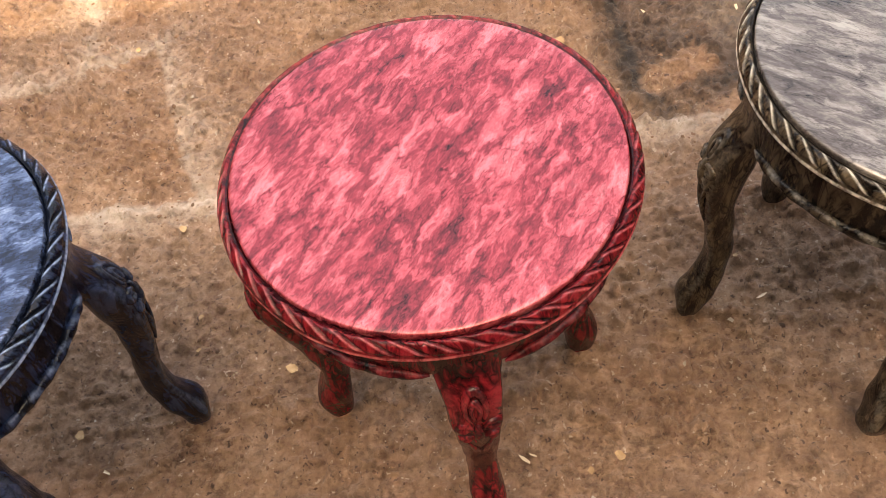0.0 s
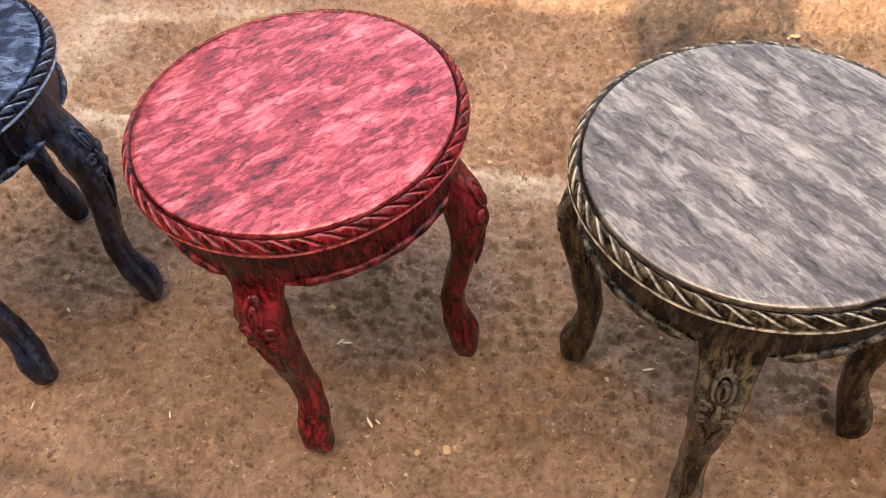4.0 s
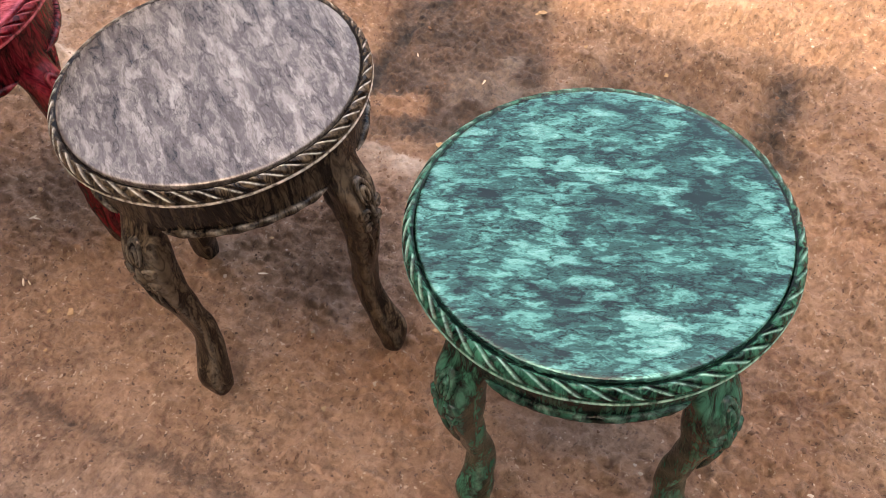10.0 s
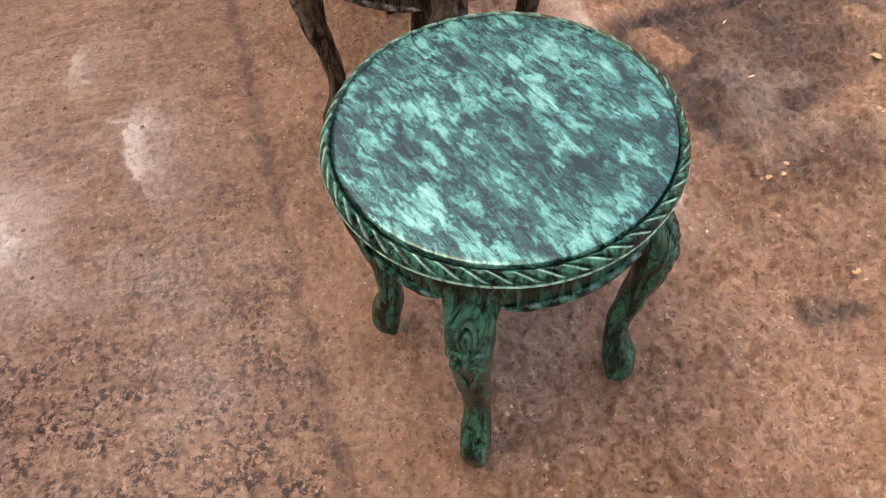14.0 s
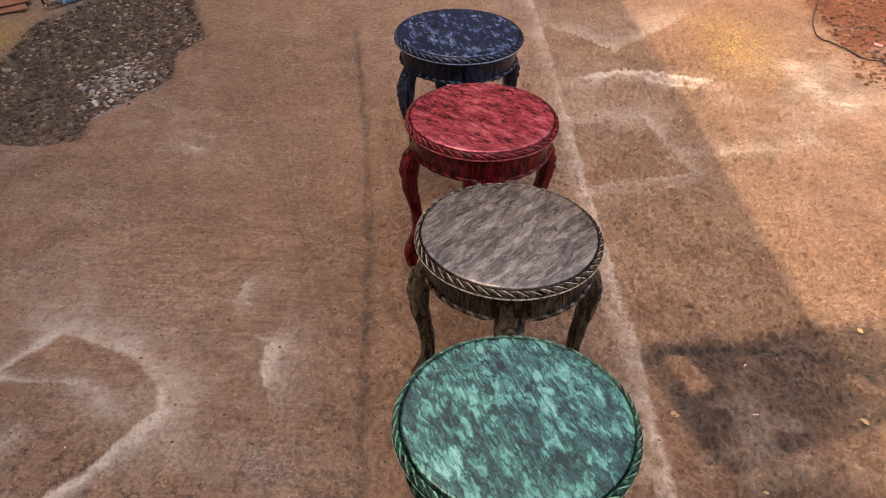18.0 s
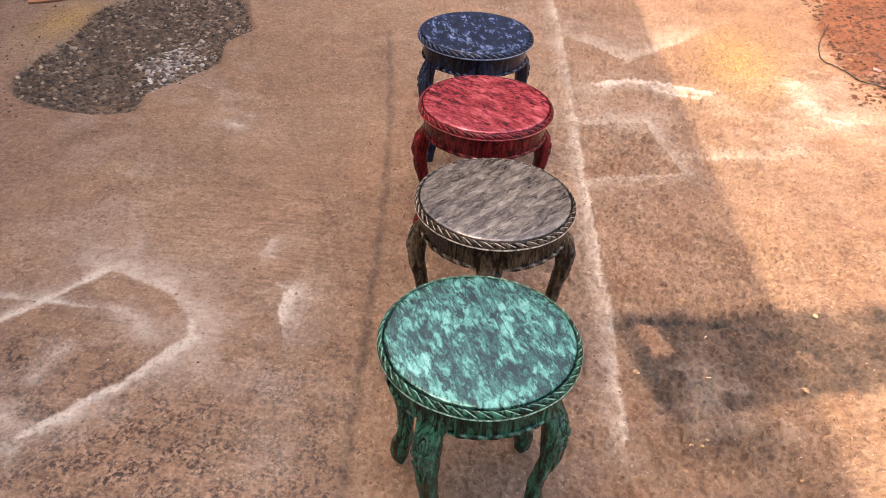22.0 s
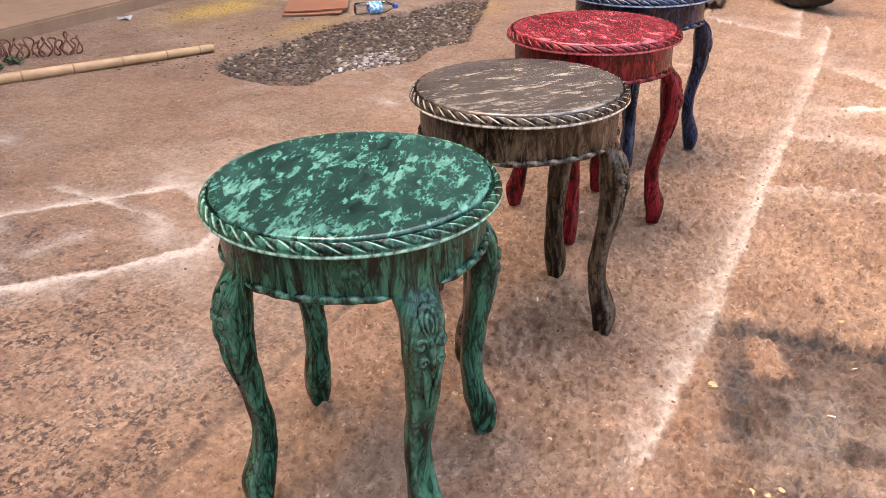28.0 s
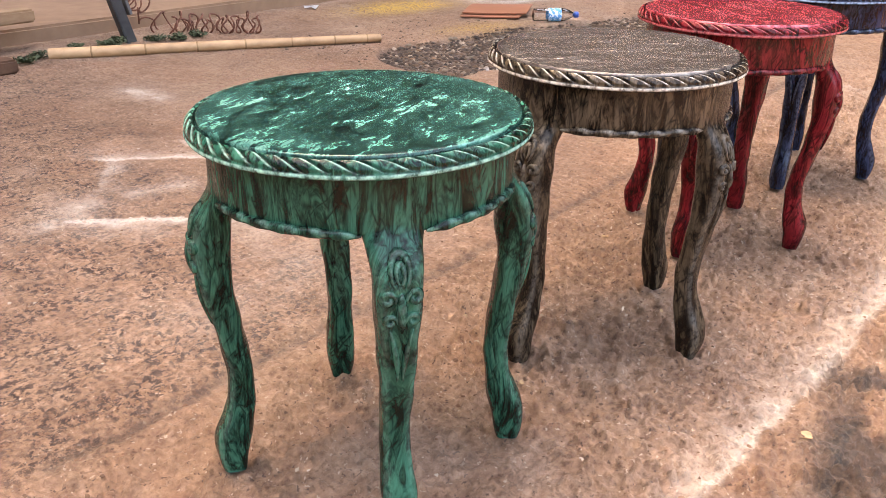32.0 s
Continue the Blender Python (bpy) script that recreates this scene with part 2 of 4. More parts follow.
def catmull(xs, ys, x):
    """Smooth curve through the points (xs rising), at x."""
    i = min(max(0, next((k for k in range(len(xs) - 1) if x <= xs[k + 1]), len(xs) - 2)), len(xs) - 2)
    t = (x - xs[i]) / (xs[i + 1] - xs[i])
    m = []
    for k in (i, i + 1):
        a, b = max(k - 1, 0), min(k + 1, len(xs) - 1)
        m.append((ys[b] - ys[a]) / (xs[b] - xs[a]) * (xs[i + 1] - xs[i]))
    return (2 * t**3 - 3 * t**2 + 1) * ys[i] + (t**3 - 2 * t**2 + t) * m[0] + (-2 * t**3 + 3 * t**2) * ys[i + 1] + (t**3 - t**2) * m[1]


def fractal(x, y, scale, octaves, seed):
    """Smooth value noise over arrays, -1 to 1."""
    rng = np.random.RandomState(seed)
    out, amp, tot = np.zeros_like(x), 1.0, 0.0
    for o in range(octaves):
        tab = rng.rand(256, 256) * 2 - 1
        u, v = x / scale + rng.rand() * 99 + 128, y / scale + rng.rand() * 99 + 128
        iu, iv = np.floor(u).astype(int), np.floor(v).astype(int)
        fu, fv = u - iu, v - iv
        fu, fv = fu * fu * (3 - 2 * fu), fv * fv * (3 - 2 * fv)
        t = lambda a, b: tab[a % 256, b % 256]
        out += amp * ((t(iu, iv) * (1 - fu) + t(iu + 1, iv) * fu) * (1 - fv) + (t(iu, iv + 1) * (1 - fu) + t(iu + 1, iv + 1) * fu) * fv)
        tot += amp
        amp, scale = amp * 0.55, scale / 2.03
    return out / tot


def line_distance(x, y, pts):
    d = np.full_like(x, 1e9)
    for (ax, ay), (bx, by) in zip(pts, pts[1:]):
        ux, uy = bx - ax, by - ay
        t = np.clip(((x - ax) * ux + (y - ay) * uy) / (ux * ux + uy * uy), 0, 1)
        d = np.minimum(d, np.hypot(x - ax - t * ux, y - ay - t * uy))
    return d


def inside(x, y, poly):
    c = np.zeros(x.shape, bool)
    for (ax, ay), (bx, by) in zip(poly, poly[1:] + poly[:1]):
        c ^= ((ay > y) != (by > y)) & (x < (bx - ax) * (y - ay) / (by - ay + 1e-12) + ax)
    return c


def region(x, y, poly, soft):
    """1 inside the outline, 0 outside, over a band of soft metres."""
    d = line_distance(x, y, poly + poly[:1])
    s = np.where(inside(x, y, poly), d, -d)
    return smoothstep(-soft, soft, s)


# ---------------------------------------------------------------- materials
EARTH = Graph("packed_earth")

g = EARTH
_v = g.coords()
_big = g.noise(_v, 1.3, 4, 0.6, 0.5)
_mid = g.noise(_v, 7.0, 5, 0.62, 0.4)
_fine = g.noise(_v, 80, 6, 0.70, 0.2)
_grit = g.noise(_v, 260, 4, 0.65)
_lump = g.noise(_v, 38, 4, 0.62, 0.3)
_crustm = g.attr("smooth_crust")
# same noises as the bump: lows are coloured darker to stand for relief shade
_k = g.math("ADD", g.math("MULTIPLY", _mid, 0.22), g.math("ADD", g.math("ADD", g.math("MULTIPLY", _fine, 0.32), g.math("MULTIPLY", _lump, 0.24)), g.math("MULTIPLY", _big, 0.22)))
_col = g.ramp(_k, [(0.36, (0.125, 0.066, 0.040)), (0.45, (0.235, 0.136, 0.086)), (0.53, (0.330, 0.205, 0.133)), (0.63, (0.46, 0.315, 0.220))])
_hue = g.ramp(g.noise(_v, 2.6, 4, 0.6, 0.6), [(0.40, 0.0), (0.62, 1.0)])
_col = g.mix(g.math("MULTIPLY", _hue, 0.45), _col, g.mix(1.0, _col, (0.94, 0.80, 0.72), "MULTIPLY"))
# shade of small crumb pits, painted as dark broken patches
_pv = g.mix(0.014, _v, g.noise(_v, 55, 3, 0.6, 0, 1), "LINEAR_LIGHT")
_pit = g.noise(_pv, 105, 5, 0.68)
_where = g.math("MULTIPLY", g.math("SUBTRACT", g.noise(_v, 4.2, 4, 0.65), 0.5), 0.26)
_pit_shade = g.ramp(g.math("ADD", _pit, _where), [(0.405, 1.0), (0.445, 0.0)])
_col = g.mix(g.math("MULTIPLY", _pit_shade, 0.34), _col, (0.075, 0.040, 0.027))
_crust = g.ramp(g.math("SUBTRACT", g.noise(_pv, 34, 5, 0.68), _where), [(0.56, 0.0), (0.64, 1.0)])
_col = g.mix(g.math("MULTIPLY", _crust, 0.25), _col, (0.50, 0.35, 0.26))
# pale and dark grains
_gv = g.node("ShaderNodeTexVoronoi", 0, Vector=_pv, Scale=150.0)
_gc = g.node("ShaderNodeTexVoronoi", 1, Vector=_pv, Scale=150.0)
_gr = g.node("ShaderNodeSeparateColor", 0, Color=_gc)
_col = g.mix(g.math("MULTIPLY", g.ramp(_gr, [(0.93, 0.0), (0.95, 1.0)]), g.ramp(_gv, [(0.30, 0.55), (0.42, 0.0)])), _col, (0.58, 0.47, 0.37))
_col = g.mix(g.math("MULTIPLY", g.ramp(_gr, [(0.08, 1.0), (0.10, 0.0)]), g.ramp(_gv, [(0.32, 0.7), (0.44, 0.0)])), _col, (0.06, 0.032, 0.024))
# scrape marks across the hard trodden side
_sv = g.coords((1.0, 0.11, 1.0), 4)
_scr = g.noise(_sv, 62, 4, 0.62, 0.15)
_col = g.mix(g.math("MULTIPLY", _crustm, g.ramp(_scr, [(0.36, 0.55), (0.47, 0.0)])), _col, (0.12, 0.063, 0.043))
_col = g.mix(g.math("MULTIPLY", _crustm, g.ramp(_scr, [(0.56, 0.0), (0.66, 0.35)])), _col, (0.44, 0.29, 0.21))
_red = g.ramp(_k, [(0.36, (0.06, 0.018, 0.008)), (0.52, (0.17, 0.050, 0.020)), (0.66, (0.28, 0.105, 0.045))])
_col = g.mix(g.attr("red_soil"), _col, _red)
_spots = g.math("MULTIPLY", g.ramp(g.noise(_v, 75, 6, 0.74, 0.2), [(0.455, 1.0), (0.515, 0.0)]), g.ramp(g.noise(_v, 16, 3, 0.6), [(0.40, 0.25), (0.56, 1.0)]))
_col = g.mix(g.math("MULTIPLY", g.math("MULTIPLY", _spots, g.attr("worn")), 0.95), _col, (0.050, 0.028, 0.022))
_tar = g.ramp(_k, [(0.38, (0.012, 0.010, 0.010)), (0.56, (0.045, 0.035, 0.030)), (0.68, (0.13, 0.09, 0.065))])
_tarm = g.math("MULTIPLY", g.attr("tar"), g.ramp(g.math("ADD", g.math("MULTIPLY", _mid, 0.6), g.math("MULTIPLY", _fine, 0.4)), [(0.44, 1.0), (0.66, 0.62)]))
_col = g.mix(_tarm, _col, _tar)
_chk = g.math("MULTIPLY", g.attr("chalk"), g.ramp(g.math("ADD", g.math("MULTIPLY", _fine, 0.7), g.math("MULTIPLY", _grit, 0.3)), [(0.38, 0.42), (0.52, 1.0)]))
_col = g.mix(_chk, _col, (0.62, 0.535, 0.46))
_col = g.mix(g.math("MULTIPLY", g.attr("sawdust"), g.ramp(_fine, [(0.42, 0.0), (0.56, 1.0)])), _col, (0.62, 0.38, 0.08))
_h = g.math("ADD", g.math("ADD", g.math("MULTIPLY", _fine, 0.6), g.math("MULTIPLY", _lump, 0.5)), g.math("ADD", g.math("MULTIPLY", _grit, 0.3), g.math("ADD", g.math("MULTIPLY", _pit_shade, -0.25), g.math("MULTIPLY", g.math("MULTIPLY", _scr, _crustm), 0.5))))
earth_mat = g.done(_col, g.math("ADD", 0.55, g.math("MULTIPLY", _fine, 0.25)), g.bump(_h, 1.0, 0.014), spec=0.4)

GREEN_TOP = marble("green_marble", 27, (0.002, 0.008, 0.007), (0.019, 0.086, 0.070), (0.078, 0.28, 0.224), (0.22, 0.47, 0.39), 3.1, 2.3, bias=0.0)
GREY_TOP = marble("grey_marble", -32, (0.045, 0.034, 0.029), (0.135, 0.110, 0.096), (0.235, 0.200, 0.172), (0.37, 0.325, 0.275), 8.4, 3.0, bias=0.015)
RED_TOP = marble("red_marble", 58, (0.065, 0.008, 0.012), (0.29, 0.031, 0.043), (0.50, 0.080, 0.098), (0.66, 0.20, 0.215), 1.7, 2.3, bias=0.028)
BLUE_TOP = marble("blue_marble", 20, (0.005, 0.008, 0.018), (0.028, 0.045, 0.095), (0.095, 0.138, 0.24), (0.29, 0.36, 0.49), 6.2, 2.0, bias=0.0)
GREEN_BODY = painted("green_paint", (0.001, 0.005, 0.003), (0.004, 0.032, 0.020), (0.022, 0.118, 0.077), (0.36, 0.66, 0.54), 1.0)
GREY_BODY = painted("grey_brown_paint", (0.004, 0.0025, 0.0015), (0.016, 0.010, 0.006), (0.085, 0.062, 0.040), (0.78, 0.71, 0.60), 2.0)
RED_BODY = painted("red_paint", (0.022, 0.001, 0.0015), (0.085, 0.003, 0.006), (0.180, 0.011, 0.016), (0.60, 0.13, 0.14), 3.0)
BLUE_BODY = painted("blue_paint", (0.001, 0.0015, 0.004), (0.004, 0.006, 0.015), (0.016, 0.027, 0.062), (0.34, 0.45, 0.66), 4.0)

# ---------------------------------------------------------------- ground
GRAVEL = [(-0.44, -1.2), (-0.46, -1.06), (-0.52, -0.97), (-0.67, -1.0), (-0.79, -0.95), (-0.95, -0.86), (-1.06, -0.82), (-1.3, -0.88), (-1.5, -0.81), (-1.75, -0.95), (-2.1, -1.1), (-2.5, -1.3), (-2.4, -1.5), (-1.9, -1.52), (-1.55, -1.68), (-1.2, -1.62), (-0.95, -1.64), (-0.67, -1.62), (-0.52, -1.52), (-0.46, -1.36)]
TAR = [(0.40, 1.05), (0.33, 1.14), (0.30, 1.22), (0.31, 1.33), (0.26, 1.45), (0.22, 1.6), (0.17, 1.87), (0.1, 2.2), (0.3, 2.4), (0.45, 2.2), (0.52, 1.8), (0.58, 1.64), (0.64, 1.5), (0.73, 1.32), (0.80, 1.2), (0.70, 1.13), (0.56, 1.08), (0.47, 1.03)]
TAR_BLACK = [([(0.42, 1.05), (0.37, 1.14), (0.36, 1.23)], 0.045), ([(0.36, 1.25), (0.36, 1.36), (0.34, 1.45), (0.38, 1.55), (0.41, 1.62)], 0.042), ([(0.20, 1.86), (0.30, 2.0)], 0.06), ([(0.50, 1.11), (0.60, 1.13), (0.72, 1.18)], 0.05), ([(1.14, 1.58), (1.16, 1.50), (1.14, 1.43), (1.21, 1.37)], 0.035), ([(1.14, 1.26), (1.15, 1.18)], 0.030)]
TAR_HOLE = [(0.394, 1.095), (0.387, 1.135), (0.44, 1.175), (0.497, 1.212), (0.538, 1.155), (0.481, 1.112)]
TAR_FAR = [(0.70, 1.15), (0.85, 1.13), (1.05, 1.18), (1.18, 1.30), (1.12, 1.48), (0.9, 1.52), (0.7, 1.45)]
RED_SOIL = [(-1.35, 2.4), (-1.49, 2.25), (-1.75, 2.12), (-1.95, 2.1), (-2.3, 2.08), (-2.85, 2.25), (-5, 2.0), (-7, 2.3), (-9.0, 3), (-11, 6), (-10, 11), (-6, 13), (-2.6, 11.5), (-1.2, 8), (-0.4, 5.2), (-0.8, 3.2)]
# powder sprayed past the edges of boards that once lay here: sharp along the edge, fading away from it
SPRAY = [  # (edge, side of fading: 1 left of its way, -1 right, 0 both; reach, strength)
    ([(-2.6, 0.62), (-1.857, 0.735), (-1.182, 0.815), (-0.752, 0.868), (-0.35, 0.915), (-0.09, 0.952), (0.16, 0.984), (0.4, 1.014), (0.71, 1.042), (0.86, 1.06)], -1, 0.032, 0.66),
    ([(-0.405, 0.918), (-0.47, 1.08), (-0.55, 1.30)], -1, 0.045, 0.42),
    ([(-0.976, 1.16), (-0.79, 1.20), (-0.655, 1.25), (-0.55, 1.30)], 1, 0.055, 0.50),
    ([(-0.864, 0.882), (-0.922, 1.025), (-0.976, 1.17)], 1, 0.085, 0.42),
    ([(-0.70, 1.25), (-0.72, 1.45), (-0.85, 1.80)], 0, 0.045, 0.45),
    ([(-1.857, 0.742), (-1.75, 0.906), (-1.599, 1.077), (-1.776, 1.221), (-1.985, 1.389)], 1, 0.13, 0.50),
    ([(-1.309, 0.944), (-1.376, 1.076), (-1.379, 1.208), (-1.363, 1.312), (-1.344, 1.427)], -1, 0.032, 1.7),
    ([(-1.34, 1.16), (-1.28, 1.28), (-1.27, 1.40)], 0, 0.022, 0.9),
    ([(-1.25, 0.86), (-1.05, 0.95), (-0.90, 1.08)], 0, 0.07, 0.35),
    ([(-1.50, 1.87), (-1.35, 1.90), (-1.20, 1.93), (-1.17, 2.02)], 0, 0.05, 0.75),
    ([(0.95, -0.82), (0.803, -0.731), (0.643, -0.63), (0.507, -0.547)], 1, 0.022, 1.1),
    ([(0.507, -0.547), (0.507, -0.509), (0.565, -0.323), (0.663, -0.217), (0.748, -0.18)], 1, 0.075, 0.62),
    ([(0.62, -0.25), (0.70, -0.195), (0.752, -0.177)], 1, 0.035, 0.8),
    ([(0.754, -0.177), (0.899, -0.252), (0.973, -0.295), (1.03, -0.345), (1.098, -0.384), (1.18, -0.44)], 1, 0.021, 1.7),
    ([(0.70, -0.85), (0.688, -0.623), (0.69, -0.514), (0.678, -0.404)], 1, 0.016, 0.75),
    ([(0.69, -0.41), (0.71, -0.35), (0.76, -0.31)], 0, 0.028, 0.6),
    ([(0.99, -0.51), (0.87, -0.50)], 0, 0.022, 0.45),
    ([(1.11, -0.52), (1.15, -0.47), (1.22, -0.43)], 0, 0.030, 0.8),
    ([(1.17, -0.46), (1.05, -0.60), (0.92, -0.83)], -1, 0.035, 0.35),
    ([(0.50, 0.03), (0.56, 0.03), (0.635, 0.06)], 1, 0.036, 1.25),
    ([(0.463, -0.015), (0.486, 0.064)], 0, 0.007, 0.7),
    ([(0.24, -0.105), (0.33, -0.11)], 1, 0.03, 0.42),
    ([(0.324, -0.141), (0.33, -0.07)], 0, 0.007, 0.5),
    ([(0.412, -0.629), (0.395, -0.56), (0.389, -0.53)], 0, 0.008, 0.6),
    ([(-0.50, -0.565), (-0.468, -0.479)], 0, 0.022, 0.6),
    ([(-0.62, -0.62), (-0.58, -0.48)], 0, 0.02, 0.3),
    ([(-2.13, -2.74), (-2.0, -2.45), (-2.10, -2.28), (-2.4, -2.23)], 0, 0.05, 1.0),
    ([(-2.6, 0.0), (-2.36, 0.53), (-3.1, 0.37)], 1, 0.05, 0.6),
    ([(-1.6, 0.05), (-1.62, 0.35)], -1, 0.03, 0.5),
    ([(0.9, 0.14), (1.15, 0.2)], 0, 0.09, 0.2),
    ([(0.58, -1.56), (0.54, -1.375)], 0, 0.035, 0.75),
    ([(0.42, -0.5), (0.30, -0.56)], 0, 0.03, 0.35),
]
CRACK = [(-1.65, -0.14), (-0.8, 0.06), (0.086, 0.23), (0.555, 0.295), (1.06, 0.37), (1.5, 0.44)]
WALL_LINE = lambda x, off=0.0: -2.63 + 0.147 * x + off


def ramp_lines(stops):
    out = [stops[0][0]]
    for (a, step), (b, _) in zip(stops, stops[1:]):
        n = max(1, int(round((b - a) / step)))
        out += [a + (b - a) * (k + 1) / n for k in range(n)]
    return np.array(out)


def clods(x, y, size, seed, fill):
    """Rounded crumbs of many sizes, one to a cell: their height, 0 to 1."""
    rng = np.random.RandomState(seed)
    tab = rng.rand(5, 128, 128)
    wx, wy = x + 0.30 * size * fractal(x, y, size * 0.8, 2, seed + 1), y + 0.30 * size * fractal(x, y, size * 0.8, 2, seed + 2)
    u, v = wx / size + 4096, wy / size + 4096
    iu, iv = np.floor(u).astype(int), np.floor(v).astype(int)
    out = np.zeros_like(x)
    for a in (-1, 0, 1):
        for b in (-1, 0, 1):
            i, j = (iu + a) % 128, (iv + b) % 128
            r = 0.30 + 0.42 * tab[2, i, j]
            k = 0.65 + 0.7 * tab[4, i, j]
            d2 = (((u - iu - a - tab[0, i, j]) * k) ** 2 + ((v - iv - b - tab[1, i, j]) / k) ** 2) / (r * r)
            tall = np.where(tab[3, i, j] < fill, 0.35 + 0.65 * tab[3, i, j] / fill, 0.0)
            out = np.maximum(out, tall * r / 0.72 * np.sqrt(np.clip(1 - d2, 0, 1)))
    return out


gx = ramp_lines([(-150, 30), (-30, 4), (-14, 0.5), (-6, 0.12), (-3.4, 0.02), (-1.7, 0.008), (-0.9, 0.0040), (1.6, 0.016), (3, 0.12), (5, 0.5), (10, 4), (30, 30), (150, 1)])
gy = ramp_lines([(-150, 30), (-30, 4), (-6, 0.15), (-3.0, 0.025), (-0.9, 0.0065), (-0.15, 0.0040), (1.6, 0.010), (2.1, 0.03), (2.8, 0.1), (7, 0.4), (14, 4), (30, 30), (150, 1)])
GX, GY = np.meshgrid(gx, gy, indexing="ij")
near = smoothstep(-3.6, -2.6, GX) * (1 - smoothstep(1.9, 2.8, GX)) * smoothstep(-3.2, -2.4, GY) * (1 - smoothstep(2.0, 2.8, GY))
SEAM = GY - 0.155 * GX - 0.232 + 0.012 * fractal(GX, GY, 0.10, 3, 51)
rough_side = 0.22 + 0.78 * smoothstep(-0.01, 0.06, SEAM)
crumbly = np.clip(0.66 + 0.50 * fractal(GX, GY, 0.22, 3, 71) + 0.25 * smoothstep(0.5, 1.2, GX) * smoothstep(0.9, 1.2, GY), 0.18, 1.25)
fine_part = smoothstep(-0.5, 0.2, fractal(GX, GY, 0.15, 2, 72))
gz = near * (
    0.0060 * fractal(GX, GY, 0.30, 3, 5)
    + rough_side * crumbly * (0.0140 * clods(GX, GY, 0.034, 81, 0.40) + 0.0250 * clods(GX, GY, 0.019, 84, 0.55))
    + (0.25 + 0.75 * rough_side) * (0.35 + 0.65 * crumbly * fine_part) * 0.0190 * clods(GX, GY, 0.0125, 87, 0.5)
    + (0.5 + 0.5 * rough_side) * 0.0018 * fractal(GX, GY, 0.012, 2, 9)
)
gz = gz - 0.0095 * near * rough_side
warp_x, warp_y = 0.012 * fractal(GX, GY, 0.06, 3, 21), 0.012 * fractal(GX, GY, 0.06, 3, 22)
PX, PY = GX + warp_x, GY + warp_y


def spray(x, y, pts, side, reach, power):
    best, sign = np.full_like(x, 1e9), np.zeros_like(x)
    for (ax, ay), (bx, by) in zip(pts, pts[1:]):
        ux, uy = bx - ax, by - ay
        t = np.clip(((x - ax) * ux + (y - ay) * uy) / (ux * ux + uy * uy), 0, 1)
        d = np.hypot(x - ax - t * ux, y - ay - t * uy)
        sign = np.where(d < best, np.sign(ux * (y - ay) - uy * (x - ax)), sign)
        best = np.minimum(best, d)
    out = power * (0.72 * np.exp(-((best / reach) ** 1.3)) + 0.28 * np.exp(-best / (2.6 * reach)))
    if side:
        out *= np.where(sign == side, 1.0, 1 - smoothstep(0.0, 0.016, best))
    return out


chalk = np.zeros_like(GX)
for row in SPRAY:
    chalk = np.maximum(chalk, spray(PX, PY, *row))
chalk *= np.clip(0.95 + 0.55 * fractal(GX, GY, 0.16, 3, 31) + 0.6 * fractal(GX, GY, 0.03, 2, 32), 0.1, 1.35)
dust = 0.28 * np.clip(fractal(GX, GY, 0.7, 3, 33), 0, 1)
chalk = np.clip(np.minimum(chalk, 1.0) + dust * smoothstep(0.3, 0.7, fractal(GX, GY, 0.10, 2, 35) + 0.35), 0, 1)
mottle = fractal(GX, GY, 0.13, 4, 61)
tar = 0.80 * region(PX, PY, TAR, 0.03) * np.clip(0.92 + 0.7 * mottle, 0.35, 1)
for pts, half in TAR_BLACK:
    tar = np.maximum(tar, np.exp(-((line_distance(PX, PY, pts) / half) ** 2)) * np.clip(1.0 + 0.7 * mottle, 0.3, 1))
tar = np.maximum(tar, 0.62 * region(PX, PY, TAR_FAR, 0.12) * np.clip(0.55 + 1.1 * mottle, 0.05, 1)) * (1 - 0.9 * region(PX, PY, TAR_HOLE, 0.010))
red = np.maximum(region(PX + 0.4 * fractal(GX, GY, 2.5, 3, 63) * (1 - near), PY, RED_SOIL, 0.06), 0.25 * smoothstep(1.2, 2.2, PY - 0.35 * PX) * (1 - smoothstep(-0.4, 1.2, PX)))
grav = region(PX, PY, GRAVEL, 0.03)
tar = np.maximum(tar, 0.8 * grav)
crack = np.exp(-(line_distance(PX, PY, CRACK) / 0.016) ** 2)
tar = np.maximum(tar, crack * 0.45)
worn = (1 - smoothstep(-0.06, 0.02, SEAM)) * smoothstep(0.55, 1.0, GX + 0.35 * fractal(GX, GY, 0.3, 3, 41)) + 0.06 * smoothstep(0.1, 0.5, fractal(GX, GY, 0.35, 3, 43))
saw = np.maximum.reduce([np.exp(-(np.hypot((PX - a) / sa, (PY - b) / sb)) ** 2) * p for a, b, sa, sb, p in ((-1.45, -2.5, 0.35, 0.14, 1.5), (-1.35, -1.75, 0.25, 0.1, 0.6), (-1.7, 1.65, 0.35, 0.18, 0.45), (-2.2, -1.2, 0.2, 0.15, 0.5))])
# the last metre before the plinth rises a little and is trodden bare
edge = WALL_LINE(GX) - GY
gz = gz + 0.02 * smoothstep(-0.5, 0.0, edge) * (GX > -4) * (GX < 3) + 0.05 * region(PX, PY, RED_SOIL, 0.15) * np.exp(-np.hypot(GX + 2.5, GY - 3) / 4) - 0.006 * crack - 0.004 * tar * near - 0.022 * region(PX, PY, GRAVEL, 0.02)
verts = np.stack([GX, GY, gz], -1).reshape(-1, 3)
nu, nv = len(gx), len(gy)
idx = np.arange(nu * nv).reshape(nu, nv)
quads = np.stack([idx[:-1, :-1], idx[1:, :-1], idx[1:, 1:], idx[:-1, 1:]], -1).reshape(-1, 4)
gm = bpy.data.meshes.new("ground")
gm.vertices.add(len(verts))
